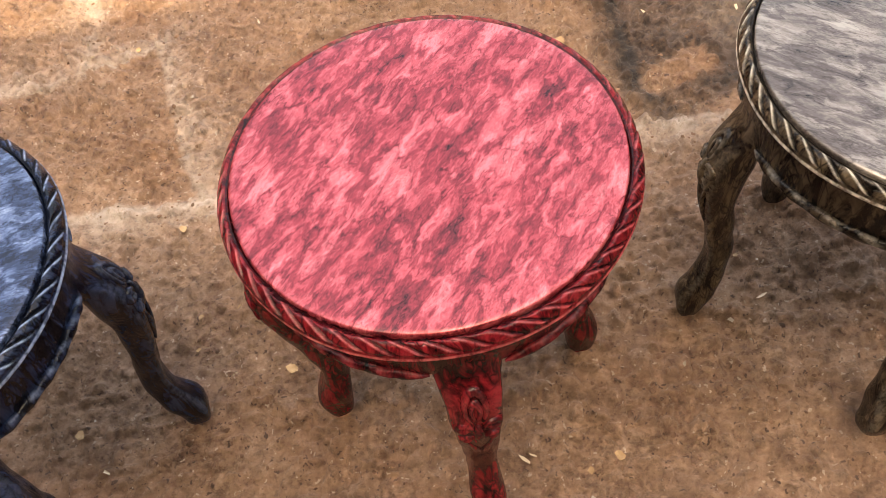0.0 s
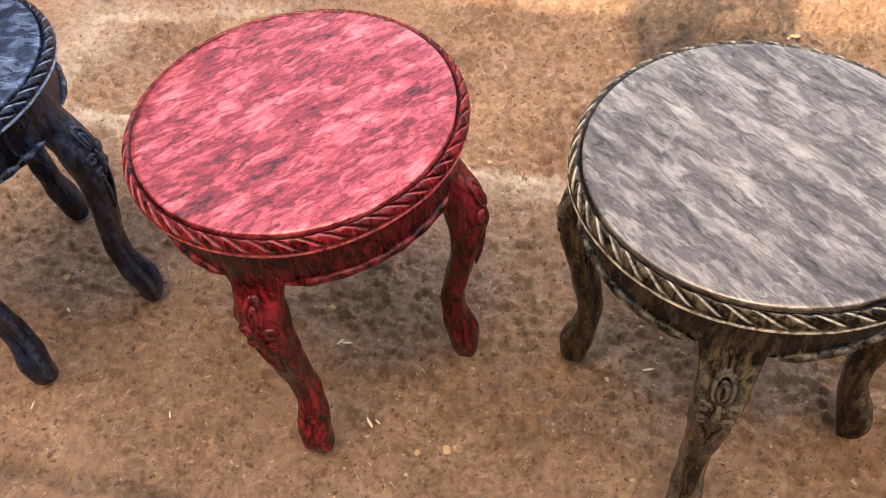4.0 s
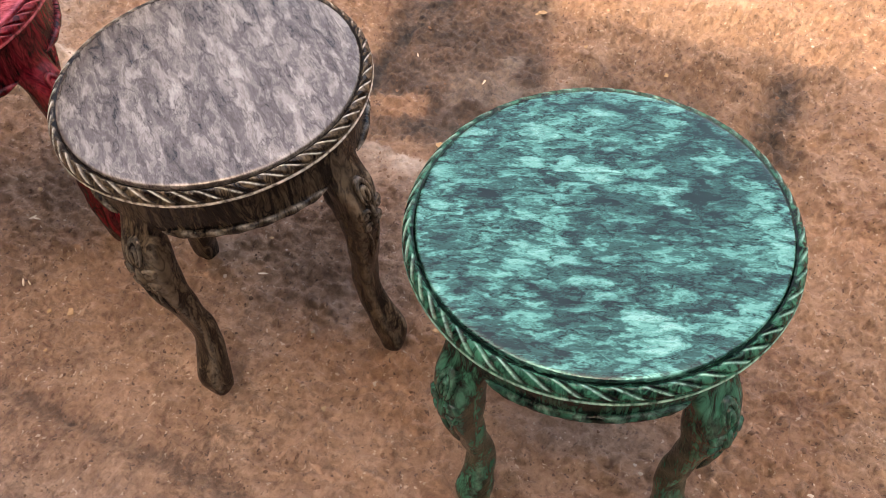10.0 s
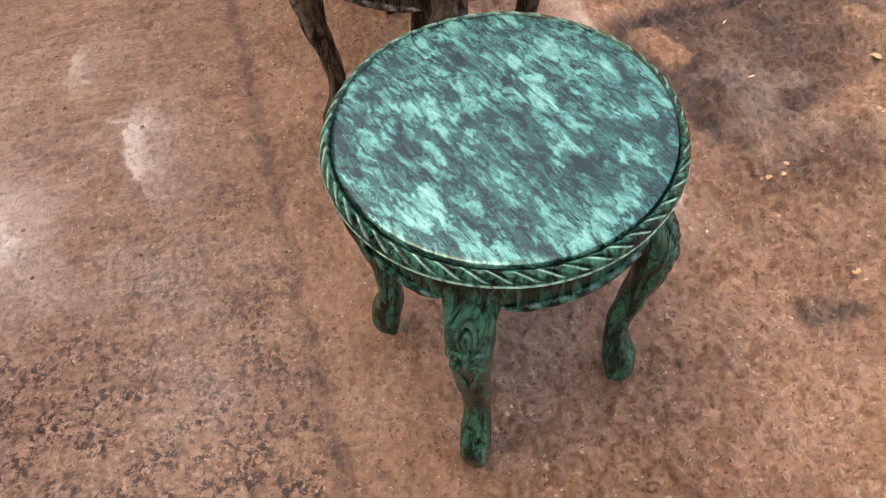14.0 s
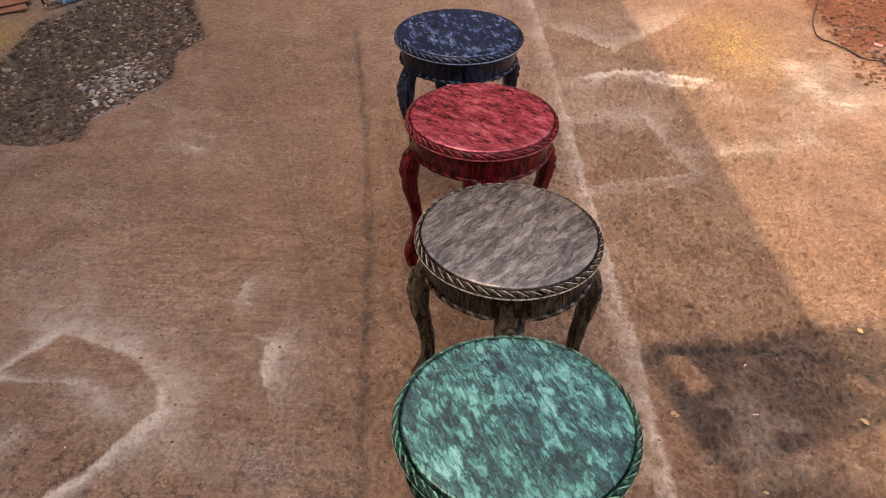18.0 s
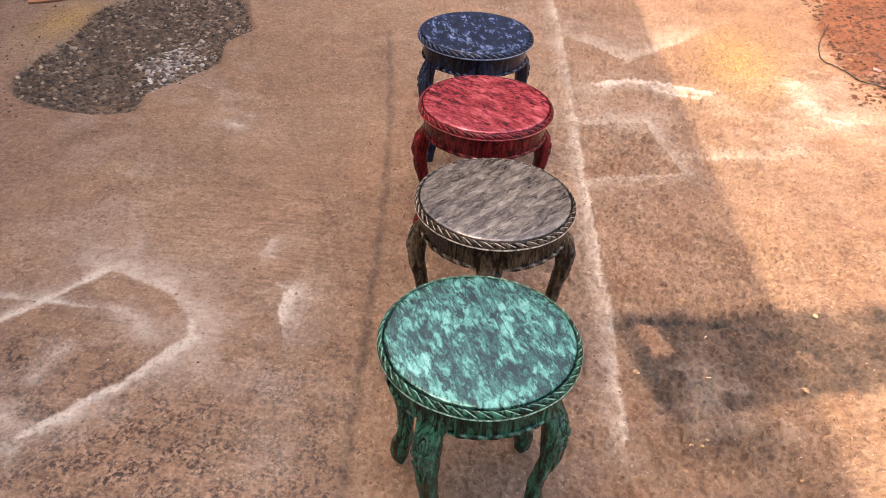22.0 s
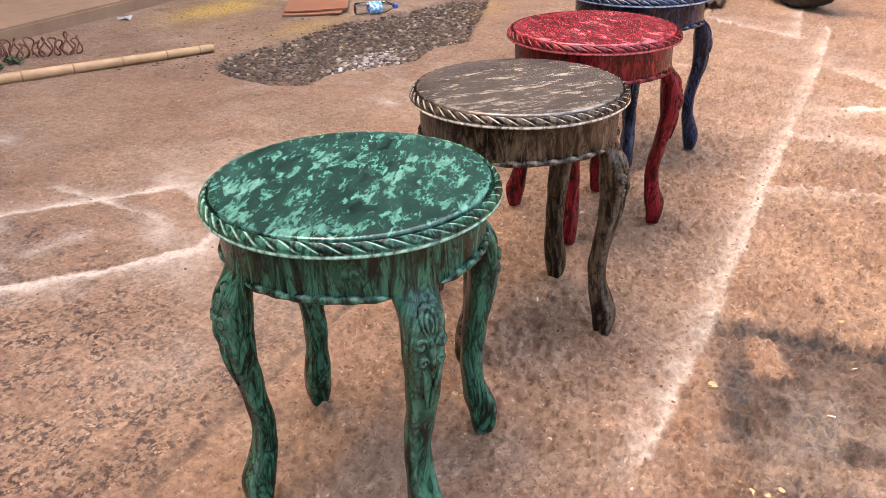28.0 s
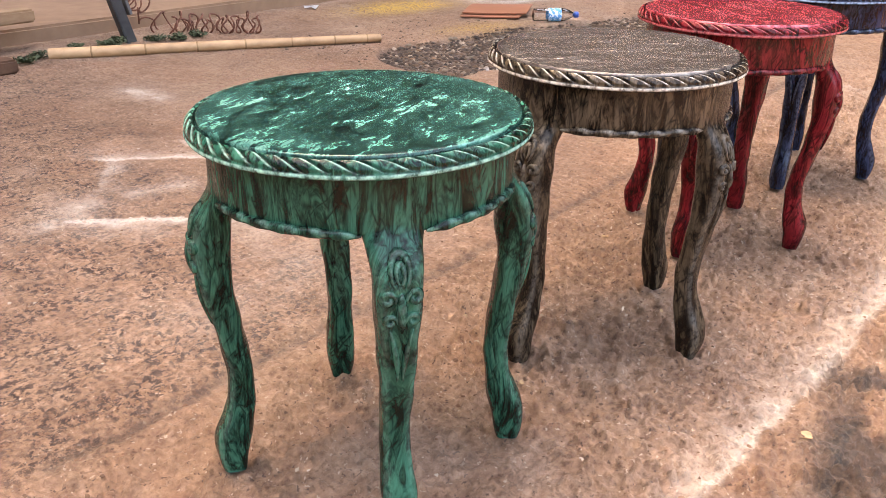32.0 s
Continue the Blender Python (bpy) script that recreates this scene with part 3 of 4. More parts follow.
gm.vertices.foreach_set("co", verts.ravel().astype(np.float32))
gm.loops.add(quads.size)
gm.loops.foreach_set("vertex_index", quads.ravel().astype(np.int32))
gm.polygons.add(len(quads))
gm.polygons.foreach_set("loop_start", np.arange(0, quads.size, 4, dtype=np.int32))
gm.polygons.foreach_set("use_smooth", np.ones(len(quads), bool))
gm.update(calc_edges=True)
for key, val in (("chalk", chalk), ("tar", tar), ("red_soil", red), ("worn", worn), ("smooth_crust", (1 - rough_side) * (0.25 + 0.75 * smoothstep(-0.4, 0.15, GX) * smoothstep(-0.9, -0.4, GY))), ("sawdust", saw)):
    a = gm.attributes.new(key, "FLOAT", "POINT")
    a.data.foreach_set("value", val.ravel().astype(np.float32))
gm.materials.append(earth_mat)
ground = tagged(new("ground", gm), "brown packed earth yard with chalk marks and tar stains", "ground", kind="structure")


def ground_z(x, y):
    i, j = int(np.clip(np.searchsorted(gx, x) - 1, 0, nu - 2)), int(np.clip(np.searchsorted(gy, y) - 1, 0, nv - 2))
    return float(gz[i : i + 2, j : j + 2].mean())


# ---------------------------------------------------------------- plinth and low wall (mostly out of view), and unseen walls added to shape the light
plaster = plain("ochre_plaster", (0.24, 0.14, 0.085), (0.34, 0.205, 0.125), 9, 0.85, 0.25, 0.004)
wall_paint = plain("red_brown_wall", (0.20, 0.09, 0.055), (0.30, 0.15, 0.09), 6, 0.85, 0.25, 0.004)
SLOPE = math.degrees(math.atan(0.147))


def slab(name, x, y, z, sx, sy, sz, material, bevel=0.012, **tags):
    bm = box(bmesh.new(), sx, sy, sz, None, bevel)
    ob = part(name, bm, material, None, smooth=False)
    ob.matrix_basis = pose(x, y, z, 0, 0, SLOPE)
    return tagged(ob, **tags)


slab("plinth", -0.6, WALL_LINE(-0.6, -0.62), 0.03, 14, 1.12, 0.12, plaster, label="low worn ochre cement plinth along the wall", category="plinth", kind="structure")
# near-black for the added walls, so that glossy paint reflects dark
unseen_dark = plain("unseen_wall_dark", (0.010, 0.007, 0.005), (0.024, 0.017, 0.013), 7, 0.9, 0.3, 0.004, stretch=(6, 6, 0.4), spec=0.1)
# added out of view: its top edge throws the shade line across the yard
slab("shade_caster", -1.6, WALL_LINE(-1.6, -1.30), 5.574, 18, 0.20, 9.548, unseen_dark, label="added tall dark wall, out of view, that casts the yard's shade", category="wall", kind="structure")
slab("wall_south", -0.6, WALL_LINE(-0.6, -1.30), 0.40, 14, 0.26, 0.8, wall_paint, label="low red-brown plastered wall behind the plinth", category="wall", kind="structure")

# added out of view: blocks low western sky so the stool tops reflect dark
bm = box(bmesh.new(), 0.25, 30, 8.0, None, 0.01)
west = part("west_blocker", bm, unseen_dark, None, smooth=False)
west.matrix_basis = pose(-9.2, 6.0, 3.9, 0, 0, 4)
tagged(west, "added dark wall, out of view, that darkens reflections from the west", "wall", kind="structure")
# two more unseen additions: heights set by how much side light they hold back
for side, x, y, turn, span, tall in (("north_blocker", -0.5, 12.0, 94, 17, 2.4), ("east_blocker", 8.6, 4.5, 4, 15, 6.0)):
    bm = box(bmesh.new(), 0.25, span, tall, None, 0.01)
    ob = part(side, bm, unseen_dark, None, smooth=False)
    ob.matrix_basis = pose(x, y, tall / 2 - 0.1, 0, 0, turn)
    tagged(ob, "added dark wall, out of view, that closes the yard and blocks sky light", "wall", kind="structure")

# ---------------------------------------------------------------- the carved stools
LEG_Z = [0.0, 0.012, 0.035, 0.060, 0.085, 0.115, 0.16, 0.22, 0.29, 0.345, 0.375, 0.395, 0.412, 0.430, 0.476]
LEG_C = [0.193, 0.194, 0.194, 0.190, 0.183, 0.177, 0.1755, 0.185, 0.196, 0.1955, 0.1915, 0.184, 0.1765, 0.174, 0.173]
LEG_R = [0.0150, 0.0185, 0.0225, 0.0245, 0.0210, 0.0175, 0.0170, 0.0180, 0.0210, 0.0255, 0.0230, 0.0185, 0.0155, 0.0160, 0.0163]
LEG_T = [0.0160, 0.0190, 0.0205, 0.0215, 0.0205, 0.0185, 0.0185, 0.0205, 0.0245, 0.0275, 0.0285, 0.0315, 0.0370, 0.0450, 0.0520]


def leg_mesh(name, angle, material, parent, seed, splay):
    nz, na = 64, 28
    v, up, low = [], [], []
    for i in range(nz):
        z = 0.476 * (i / (nz - 1)) ** 1.05
        c, rr, tt = (catmull(LEG_Z, t, z) for t in (LEG_C, LEG_R, LEG_T))
        c += splay * (1 - float(smoothstep(0.0, 0.30, z)))
        for k in range(na):
            a = 2 * math.pi * k / na
            ca, sa = math.cos(a), math.sin(a)
            # rounded square section
            q = (abs(ca) ** 3.2 + abs(sa) ** 3.2) ** (-1 / 3.2)
            # two long flutes on the outer face between the ornament and the ankle
            fl = 0.0
            if ca > 0.3:
                w = smoothstep(0.10, 0.14, z) * (1 - smoothstep(0.27, 0.30, z))
                fl = -0.0022 * w * (math.exp(-(((sa - 0.33) / 0.16) ** 2)) + math.exp(-(((sa + 0.33) / 0.16) ** 2)))
            top = float(smoothstep(0.375, 0.41, z))
            wob = (1 - top) * (0.0009 * math.sin(41 * z + 3 * a + seed) + 0.0007 * math.sin(97 * z - 2 * a + 2 * seed))
            rad, tan = c + (rr * q + fl + wob) * ca, (tt * q + wob) * sa
            rad -= top * (0.1893 - math.sqrt(0.1893**2 - min(abs(tan), 0.15) ** 2))
            v.append((rad, tan, z))
            # pale outer corners: a highlight held in the colour
            up.append((1 - top) * 0.2 * max(0.0, abs(ca * sa) * 2 - 0.75) * 4 if ca > 0 else 0.0)
            # flutes darkened in colour, as their shade
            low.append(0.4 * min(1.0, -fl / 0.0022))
    f = grid_faces(nz, na, wrap_v=True, flip=True)
    f.append(tuple(range(na)))
    f.append(tuple(reversed(range((nz - 1) * na, nz * na))))
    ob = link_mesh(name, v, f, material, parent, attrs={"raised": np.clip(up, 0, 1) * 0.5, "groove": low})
    ob.matrix_basis = pose(0, 0, 0, 0, 0, angle)
    return ob


def leg_front(z):
    """Outer face of the leg at height z."""
    return catmull(LEG_Z, LEG_C, z) + catmull(LEG_Z, LEG_R, z)


def relief(name, lines, material, parent, lift=0.0):
    """Carved ridges on the knee: each line is (points (tangent, z), radius)."""
    v, f, up = [], [], []
    for pts, rad in lines:
        n, na = len(pts), 8
        base = len(v)
        for i, (t, z) in enumerate(pts):
            p = pts[min(i + 1, n - 1)]
            o = pts[max(i - 1, 0)]
            dx, dz = p[0] - o[0], p[1] - o[1]
            ln = math.hypot(dx, dz) or 1
            sx, sz = -dz / ln, dx / ln
            e = math.sin(math.pi * (0.12 + 0.80 * i / (n - 1)))
            r = 1.3 * rad * max(0.25, e)
            ft = 0.0275
            drop = 0.012 * min(1.0, abs(t) / ft) ** 3
            for k in range(na):
                a = 2 * math.pi * k / na
                v.append((leg_front(z + sz * r * math.cos(a)) - drop + lift + 1.15 * r * math.sin(a) - 0.1 * r, t + sx * r * math.cos(a), z + sz * r * math.cos(a)))
                up.append(max(0.0, math.sin(a)) ** 3 * 0.14)
        for i in range(n - 1):
            for k in range(na):
                a, b = base + i * na + k, base + i * na + (k + 1) % na
                f.append((a, a + na, b + na, b))
        f.append(tuple(base + k for k in range(na)))
        f.append(tuple(base + (n - 1) * na + k for k in reversed(range(na))))
    return link_mesh(name, v, f, material, parent, attrs={"raised": np.array(up), "groove": np.zeros(len(up))})


def arc(cx, cz, rx, rz, a0, a1, n=14):
    return [(cx + rx * math.cos(radians(a0 + (a1 - a0) * i / (n - 1))), cz + rz * math.sin(radians(a0 + (a1 - a0) * i / (n - 1)))) for i in range(n)]


def spiral(cx, cz, r0, r1, a0, a1, n=18):
    return [(cx + (r0 + (r1 - r0) * i / (n - 1)) * math.cos(radians(a0 + (a1 - a0) * i / (n - 1))), cz + (r0 + (r1 - r0) * i / (n - 1)) * math.sin(radians(a0 + (a1 - a0) * i / (n - 1)))) for i in range(n)]


def carving(material, leg):
    oval = [(arc(0, 0.374, 0.0105, 0.020, -60, 240), 0.0036), (arc(0, 0.372, 0.0045, 0.011, -90, 260), 0.0030)]
    scroll = []
    for s in (-1, 1):
        scroll.append(([(s * a, b) for a, b in spiral(0.0150, 0.345, 0.0095, 0.002, 210, -250)], 0.0038))
        scroll.append(([(s * a, b) for a, b in spiral(0.0125, 0.318, 0.0080, 0.002, 200, -220)], 0.0034))
        scroll.append(([(s * (0.003 + 0.010 * (1 - t) ** 2), 0.306 - 0.075 * t) for t in np.linspace(0, 1, 12)], 0.0030))
    drop = [([(0, 0.352 - 0.05 * t) for t in np.linspace(0, 1, 8)], 0.0050)]
    relief("oval_carving", oval, material, leg)
    relief("scroll_carving", scroll, material, leg)
    relief("drop_carving", drop, material, leg)


def stool(label, x, y, angles, top, body, seed, splay, width=1.0):
    t = thing("stool", x, y, 0.0, 0.0, label=label, category="stool", group="carved stools in a row")
    # varnished round top, a little domed at the edge
    prof = [(0.0001, 0.5005), (0.06, 0.5005), (0.12, 0.5003), (0.17, 0.5003), (0.19, 0.5001), (0.1945, 0.4998), (0.1961, 0.4988), (0.1968, 0.4965), (0.1968, 0.480), (0.10, 0.480), (0.0001, 0.480)]
    lathe("tabletop", [(r * width, z) for r, z in prof], 120, top, t)
    # rim with a rope moulding between two beads
    lobes, per, nv_ = 48, 20, 32
    n = lobes * per
    v, up, low = [], [], []
    knots = [0.0, 0.10, 0.16, 0.30, 0.50, 0.68, 0.78, 0.84, 0.90, 0.95, 1.0]
    rim_r = [0.1972, 0.1980, 0.1992, 0.2020, 0.2062, 0.2094, 0.2102, 0.2117, 0.2112, 0.2050, 0.1900]
    rim_z = [0.4920, 0.4948, 0.4952, 0.4962, 0.4930, 0.4880, 0.4848, 0.4822, 0.4782, 0.4758, 0.4740]
    for i in range(n):
        a = 2 * math.pi * i / n
        for j in range(nv_):
            s = j / (nv_ - 1)
            w = (s - 0.22) / 0.55
            h = u = d = 0.0
            if 0.0 < w < 1.0:
                # slanted lobes: full rounded bodies, a painted-on lit edge and a deep valley with painted shade
                ph = (i / per - 1.15 * w + 0.10 * math.sin(3 * a + seed)) % 1.0
                env = min(1.0, 3.2 * math.sin(math.pi * w))
                rid = min(1.0, 3.4 * math.sin(math.pi * ph) ** 1.3)
                h = 0.0048 * env * (rid - 0.62) * (0.85 + 0.15 * ph)
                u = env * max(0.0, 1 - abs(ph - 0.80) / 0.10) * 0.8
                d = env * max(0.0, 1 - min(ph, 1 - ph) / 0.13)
            # pale lip line: brushed edge with its highlight painted in
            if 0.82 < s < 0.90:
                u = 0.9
            # crease beside the tabletop: its shade is painted dark
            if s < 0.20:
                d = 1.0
            r, z = width * catmull(knots, rim_r, s) + 0.62 * h + 0.0004 * math.sin(7 * a + seed), catmull(knots, rim_z, s) + 0.78 * h
            v.append((r * math.cos(a), r * math.sin(a), z))
            up.append(u)
            low.append(d)
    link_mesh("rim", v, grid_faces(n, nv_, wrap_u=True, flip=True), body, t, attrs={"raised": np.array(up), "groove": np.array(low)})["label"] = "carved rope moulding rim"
    # apron, its lower edge dipping towards the legs
    n = 240
    v, low, up = [], [], []
    for i in range(n):
        a = 2 * math.pi * i / n
        off = min(abs((math.degrees(a) - q + 180) % 360 - 180) for q in angles)
        mid = math.sin(radians(min(90.0, 2 * off)))  # 0 at the legs
        zb = 0.4065 + 0.004 * mid - 0.006 * (1 - mid) ** 3
        for j, (r, zf) in enumerate(((0.1885, 1.0), (0.1888, 0.9), (0.1890, 0.7), (0.1890, 0.45), (0.1889, 0.2), (0.1887, 0.06), (0.1870, 0.0), (0.1720, 0.0), (0.1715, 0.5), (0.1715, 1.0))):
            r += 0.0006 * math.sin(9 * a + 3 * zf + seed)
            v.append((r * math.cos(a), r * math.sin(a), zb + (0.478 - zb) * zf))
            up.append(0.0)
            # shade under the rim, painted along the apron's top row
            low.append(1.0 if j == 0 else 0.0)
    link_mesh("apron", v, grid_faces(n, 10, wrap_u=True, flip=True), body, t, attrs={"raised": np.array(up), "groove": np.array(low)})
    # under-panel that closes the top from below
    lathe("underside", [(0.0001, 0.4735), (0.10, 0.4735), (0.1735, 0.4735), (0.1735, 0.4795), (0.0001, 0.4795)], 48, body, t)
    for k in range(4):
        # twisted bead along the lower edge of the apron
        v, f, up, low = [], [], [], []
        m, na = 72, 8
        for i in range(m):
            s = i / (m - 1)
            a = radians(angles[k] + 11 + ((angles[(k + 1) % 4] - angles[k]) % 360 - 22) * s)
            taper = min(1.0, 9 * s, 9 * (1 - s)) ** 0.5
            mid = math.sin(radians(min(90.0, 180 * min(s, 1 - s) + 22)))
            zc = 0.4065 + 0.004 * mid - 0.006 * (1 - mid) ** 3
            for q in range(na):
                b = 2 * math.pi * q / na
                tw = math.sin(2 * math.pi * (s * 6.5) + 1.6 * b)
                r = max(0.0012, 0.0062 * taper * (1 + 0.10 * tw))
                v.append(((0.1888 + r * math.cos(b)) * math.cos(a), (0.1888 + r * math.cos(b)) * math.sin(a), zc + 1.0 * r * math.sin(b)))
                # highlight painted on the bead's upper outer side
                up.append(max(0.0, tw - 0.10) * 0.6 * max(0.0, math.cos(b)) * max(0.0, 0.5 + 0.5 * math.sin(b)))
                # lows of the twist get painted shade
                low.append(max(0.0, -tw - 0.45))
        f = grid_faces(m, na, wrap_v=True)
        f.append(tuple(reversed(range(na))))
        f.append(tuple(range((m - 1) * na, m * na)))
        link_mesh("apron_moulding", v, f, body, t, attrs={"raised": np.array(up), "groove": np.array(low)})
    for k in range(4):
        leg = leg_mesh("leg", angles[k], body, t, seed + k, splay[k])
        carving(body, leg)
    return t


stool("round stool with a green marbled top and dark green carved legs", 1.115, 0.678, (-110.5, -21.5, 64.5, 143.6), GREEN_TOP, GREEN_BODY, 0.3, (-0.006, 0.003, -0.007, 0.006))
stool("round stool with a grey marbled top and brown-grey carved legs", 0.583, 0.645, (-84.5, 4.6, 97, 180), GREY_TOP, GREY_BODY, 1.3, (0.002, 0.020, 0.004, -0.002), 0.984)
stool("round stool with a red marbled top and deep red carved legs", 0.055, 0.552, (-80.5, 14, 109, 193), RED_TOP, RED_BODY, 2.3, (0.0, -0.018, -0.010, -0.010), 0.99)
stool("round stool with a blue marbled top and navy carved legs", -0.505, 0.4415, (-54, 21, 117, 203), BLUE_TOP, BLUE_BODY, 3.3, (-0.020, -0.012, 0.0, 0.0))

# ---------------------------------------------------------------- things in the yard
bamboo_mat = plain("dry_bamboo", (0.33, 0.185, 0.09), (0.50, 0.31, 0.165), 26, 0.5, 0.12, 0.001, stretch=(0.5, 1, 1))
bamboo_dark = plain("bamboo_node", (0.20, 0.11, 0.05), (0.34, 0.21, 0.10), 40, 0.6)
rust = plain("rusty_wire", (0.10, 0.035, 0.022), (0.22, 0.085, 0.05), 60, 0.7, 0.4, 0.001)
black_steel = plain("black_steel", (0.018, 0.018, 0.020), (0.055, 0.052, 0.050), 14, 0.5, 0.15, 0.001)
grey_steel = plain("grey_painted_steel", (0.06, 0.06, 0.06), (0.13, 0.125, 0.12), 12, 0.5, 0.15, 0.001)
old_wood = plain("weathered_timber", (0.22, 0.12, 0.06), (0.42, 0.27, 0.16), 20, 0.75, 0.4, 0.003, stretch=(0.3, 1, 1))
dark_wood = plain("dark_timber", (0.06, 0.028, 0.016), (0.14, 0.07, 0.04), 20, 0.75, 0.4, 0.003)
card_mat = plain("orange_brown_board", (0.27, 0.105, 0.055), (0.36, 0.150, 0.082), 8, 0.65, 0.1, 0.001)
rubber = plain("dusty_rubber", (0.012, 0.012, 0.012), (0.05, 0.042, 0.036), 30, 0.8, 0.3, 0.002)
alloy = plain("dull_wheel_metal", (0.20, 0.20, 0.20), (0.32, 0.31, 0.30), 20, 0.4, 0.1, 0.001, 0.8)
leaf_green = plain("weed_green", (0.030, 0.045, 0.018), (0.075, 0.090, 0.042), 30, 0.6)
leaf_tan = plain("dry_leaf", (0.32, 0.19, 0.095), (0.50, 0.34, 0.19), 50, 0.75)
chip_pale = plain("pale_wood_chip", (0.55, 0.42, 0.28), (0.78, 0.66, 0.50), 50, 0.75)
scrap_mat = plain("white_plastic_scrap", (0.62, 0.60, 0.58), (0.78, 0.75, 0.72), 30, 0.45)
cloth_mat = plain("brown_rag", (0.05, 0.028, 0.02), (0.12, 0.07, 0.05), 40, 0.9)
cable_mat = plain("black_cable", (0.012, 0.011, 0.010), (0.04, 0.03, 0.025), 40, 0.6)
pink_mat = plain("pink_wrapper", (0.55, 0.25, 0.28), (0.72, 0.42, 0.42), 60, 0.5)


def glass_like(name, tint, rough):
    g = Graph(name)
    g.set(g.bsdf.inputs["Transmission Weight"], 1.0)
    g.set(g.bsdf.inputs["IOR"], 1.2)
    return g.done(tint, rough)


clear_plastic = glass_like("clear_plastic", (0.86, 0.90, 0.93), 0.12)
water_mat = glass_like("bottle_water", (0.75, 0.85, 0.90), 0.05)


def label_material():
    g = Graph("bottle_label")
    v = g.coords((1, 1, 1), local=True)
    sep = g.nt.nodes.new("ShaderNodeSeparateXYZ")
    g.nt.links.new(v, sep.inputs[0])
    band = g.ramp(g.noise(v, 55, 3), [(0.48, 0.0), (0.55, 1.0)])
    return g.done(g.mix(band, (0.06, 0.30, 0.58), (0.62, 0.74, 0.84)), 0.4)


blue_label = label_material()
blue_cap = plain("blue_cap", (0.02, 0.07, 0.32), (0.04, 0.11, 0.42), 30, 0.4)


def bamboo_pole():
    a, b = Vector((0.641, -2.275, 0.0)), Vector((-0.712, -1.748, 0.0))
    d = b - a
    ln = d.length
    t = thing("bamboo_pole", a.x, a.y, ground_z(0.0, -2.0), math.degrees(math.atan2(d.y, d.x)), label="long dry yellow bamboo pole lying on the earth", category="bamboo pole")
    rng = random.Random(4)
    nodes = [0.17, 0.39, 0.61, 0.82, 1.03, 1.23, 1.385]
    xs, rs, ys, zs = [], [], [], []
    for k in range(120):
        x = ln * k / 119
        xs.append(x)
        near_node = min(abs(x - n) for n in nodes)
        rs.append((0.0255 - 0.0065 * x / ln) * (1 - 0.05 * math.exp(-((near_node / 0.02) ** 2)) + 0.06 * math.exp(-((near_node / 0.005) ** 2))))
        ys.append(0.006 * math.sin(3.1 * x + 0.5))
        zs.append(0.024 - 0.004 * x / ln)
    bm = tube([(x, y, z) for x, y, z in zip(xs, ys, zs)], rs, 20, ends=False)
    # open, hollow ends
    part("culm", bm, bamboo_mat, t)
    for end in (0, -1):
        bm = bmesh.new()
        ring = []
        for k in range(20):
            q = 2 * math.pi * k / 20
            ring.append([bm.verts.new((xs[end] + dx, ys[end] + r * rs[end] * math.cos(q), zs[end] + r * rs[end] * math.sin(q))) for dx, r in ((0, 1.0), (0, 0.74), (0.05 if end == 0 else -0.05, 0.70))])
        for k in range(20):
            p, q = ring[k], ring[(k + 1) % 20]
            bm.faces.new((p[0], q[0], q[1], p[1]))
            bm.faces.new((p[1], q[1], q[2], p[2]))
        bm.faces.new([r[2] for r in ring])
        part("cut_end", bm, bamboo_dark, t, "darker hollow cut end")
    for n in nodes:
        k = min(range(120), key=lambda i: abs(xs[i] - n))
        r = rs[k] * 1.03
        bm = tube([(n - 0.004, ys[k], zs[k]), (n - 0.0015, ys[k], zs[k]), (n + 0.0015, ys[k], zs[k]), (n + 0.004, ys[k], zs[k])], [r * 0.96, r * 1.03, r * 1.03, r * 0.96], 20, ends=False)
        part("node_ring", bm, bamboo_dark, t, "brown node ring")
    return t


bamboo_pole()


def wire_coil(path, radius, turns, label):
    t = thing("wire_coil", *path[0], 0.0, label=label, category="wire coil", group="rusty wire coils")
    pts = []
    n = turns * 18
    P = [Vector((x, y, 0)) for x, y in path]
    cum = [0.0]
    for a, b in zip(P, P[1:]):
        cum.append(cum[-1] + (b - a).length)
    rng = random.Random(int(turns))
    ph = 0.0
    for k in range(n + 1):
        s = cum[-1] * k / n
        i = max(j for j in range(len(P) - 1) if cum[j] <= s + 1e-9)
        q = (s - cum[i]) / (cum[i + 1] - cum[i])
        c = P[i].lerp(P[i + 1], q)
        d = (P[i + 1] - P[i]).normalized()
        side = Vector((-d.y, d.x, 0))
        ph += 2 * math.pi / 18
        r = radius * (1 + 0.22 * math.sin(0.61 * ph) + 0.1 * math.sin(1.7 * ph))
        base = 0.0 if WALL_LINE(c.x) < c.y else 0.092
        p = c + side * r * math.sin(ph) + Vector((0, 0, base + r * 1.02 + r * math.cos(ph) + 0.004)) + 0.012 * d * math.sin(2.3 * ph)
        pts.append(p - P[0])
    bm = tube(pts, 0.0042, 6)
    part("wire", bm, rust, t)
    return t


wire_coil([(-0.37, -2.27), (-0.24, -2.36), (-0.12, -2.46), (-0.03, -2.52)], 0.040, 13, "tangled rusty spring wire coil heaped on the earth")
wire_coil([(-0.10, -2.42), (0.02, -2.52), (0.08, -2.64), (0.06, -2.85), (0.0, -3.1)], 0.042, 9, "loose open rusty wire coil beside the plinth")


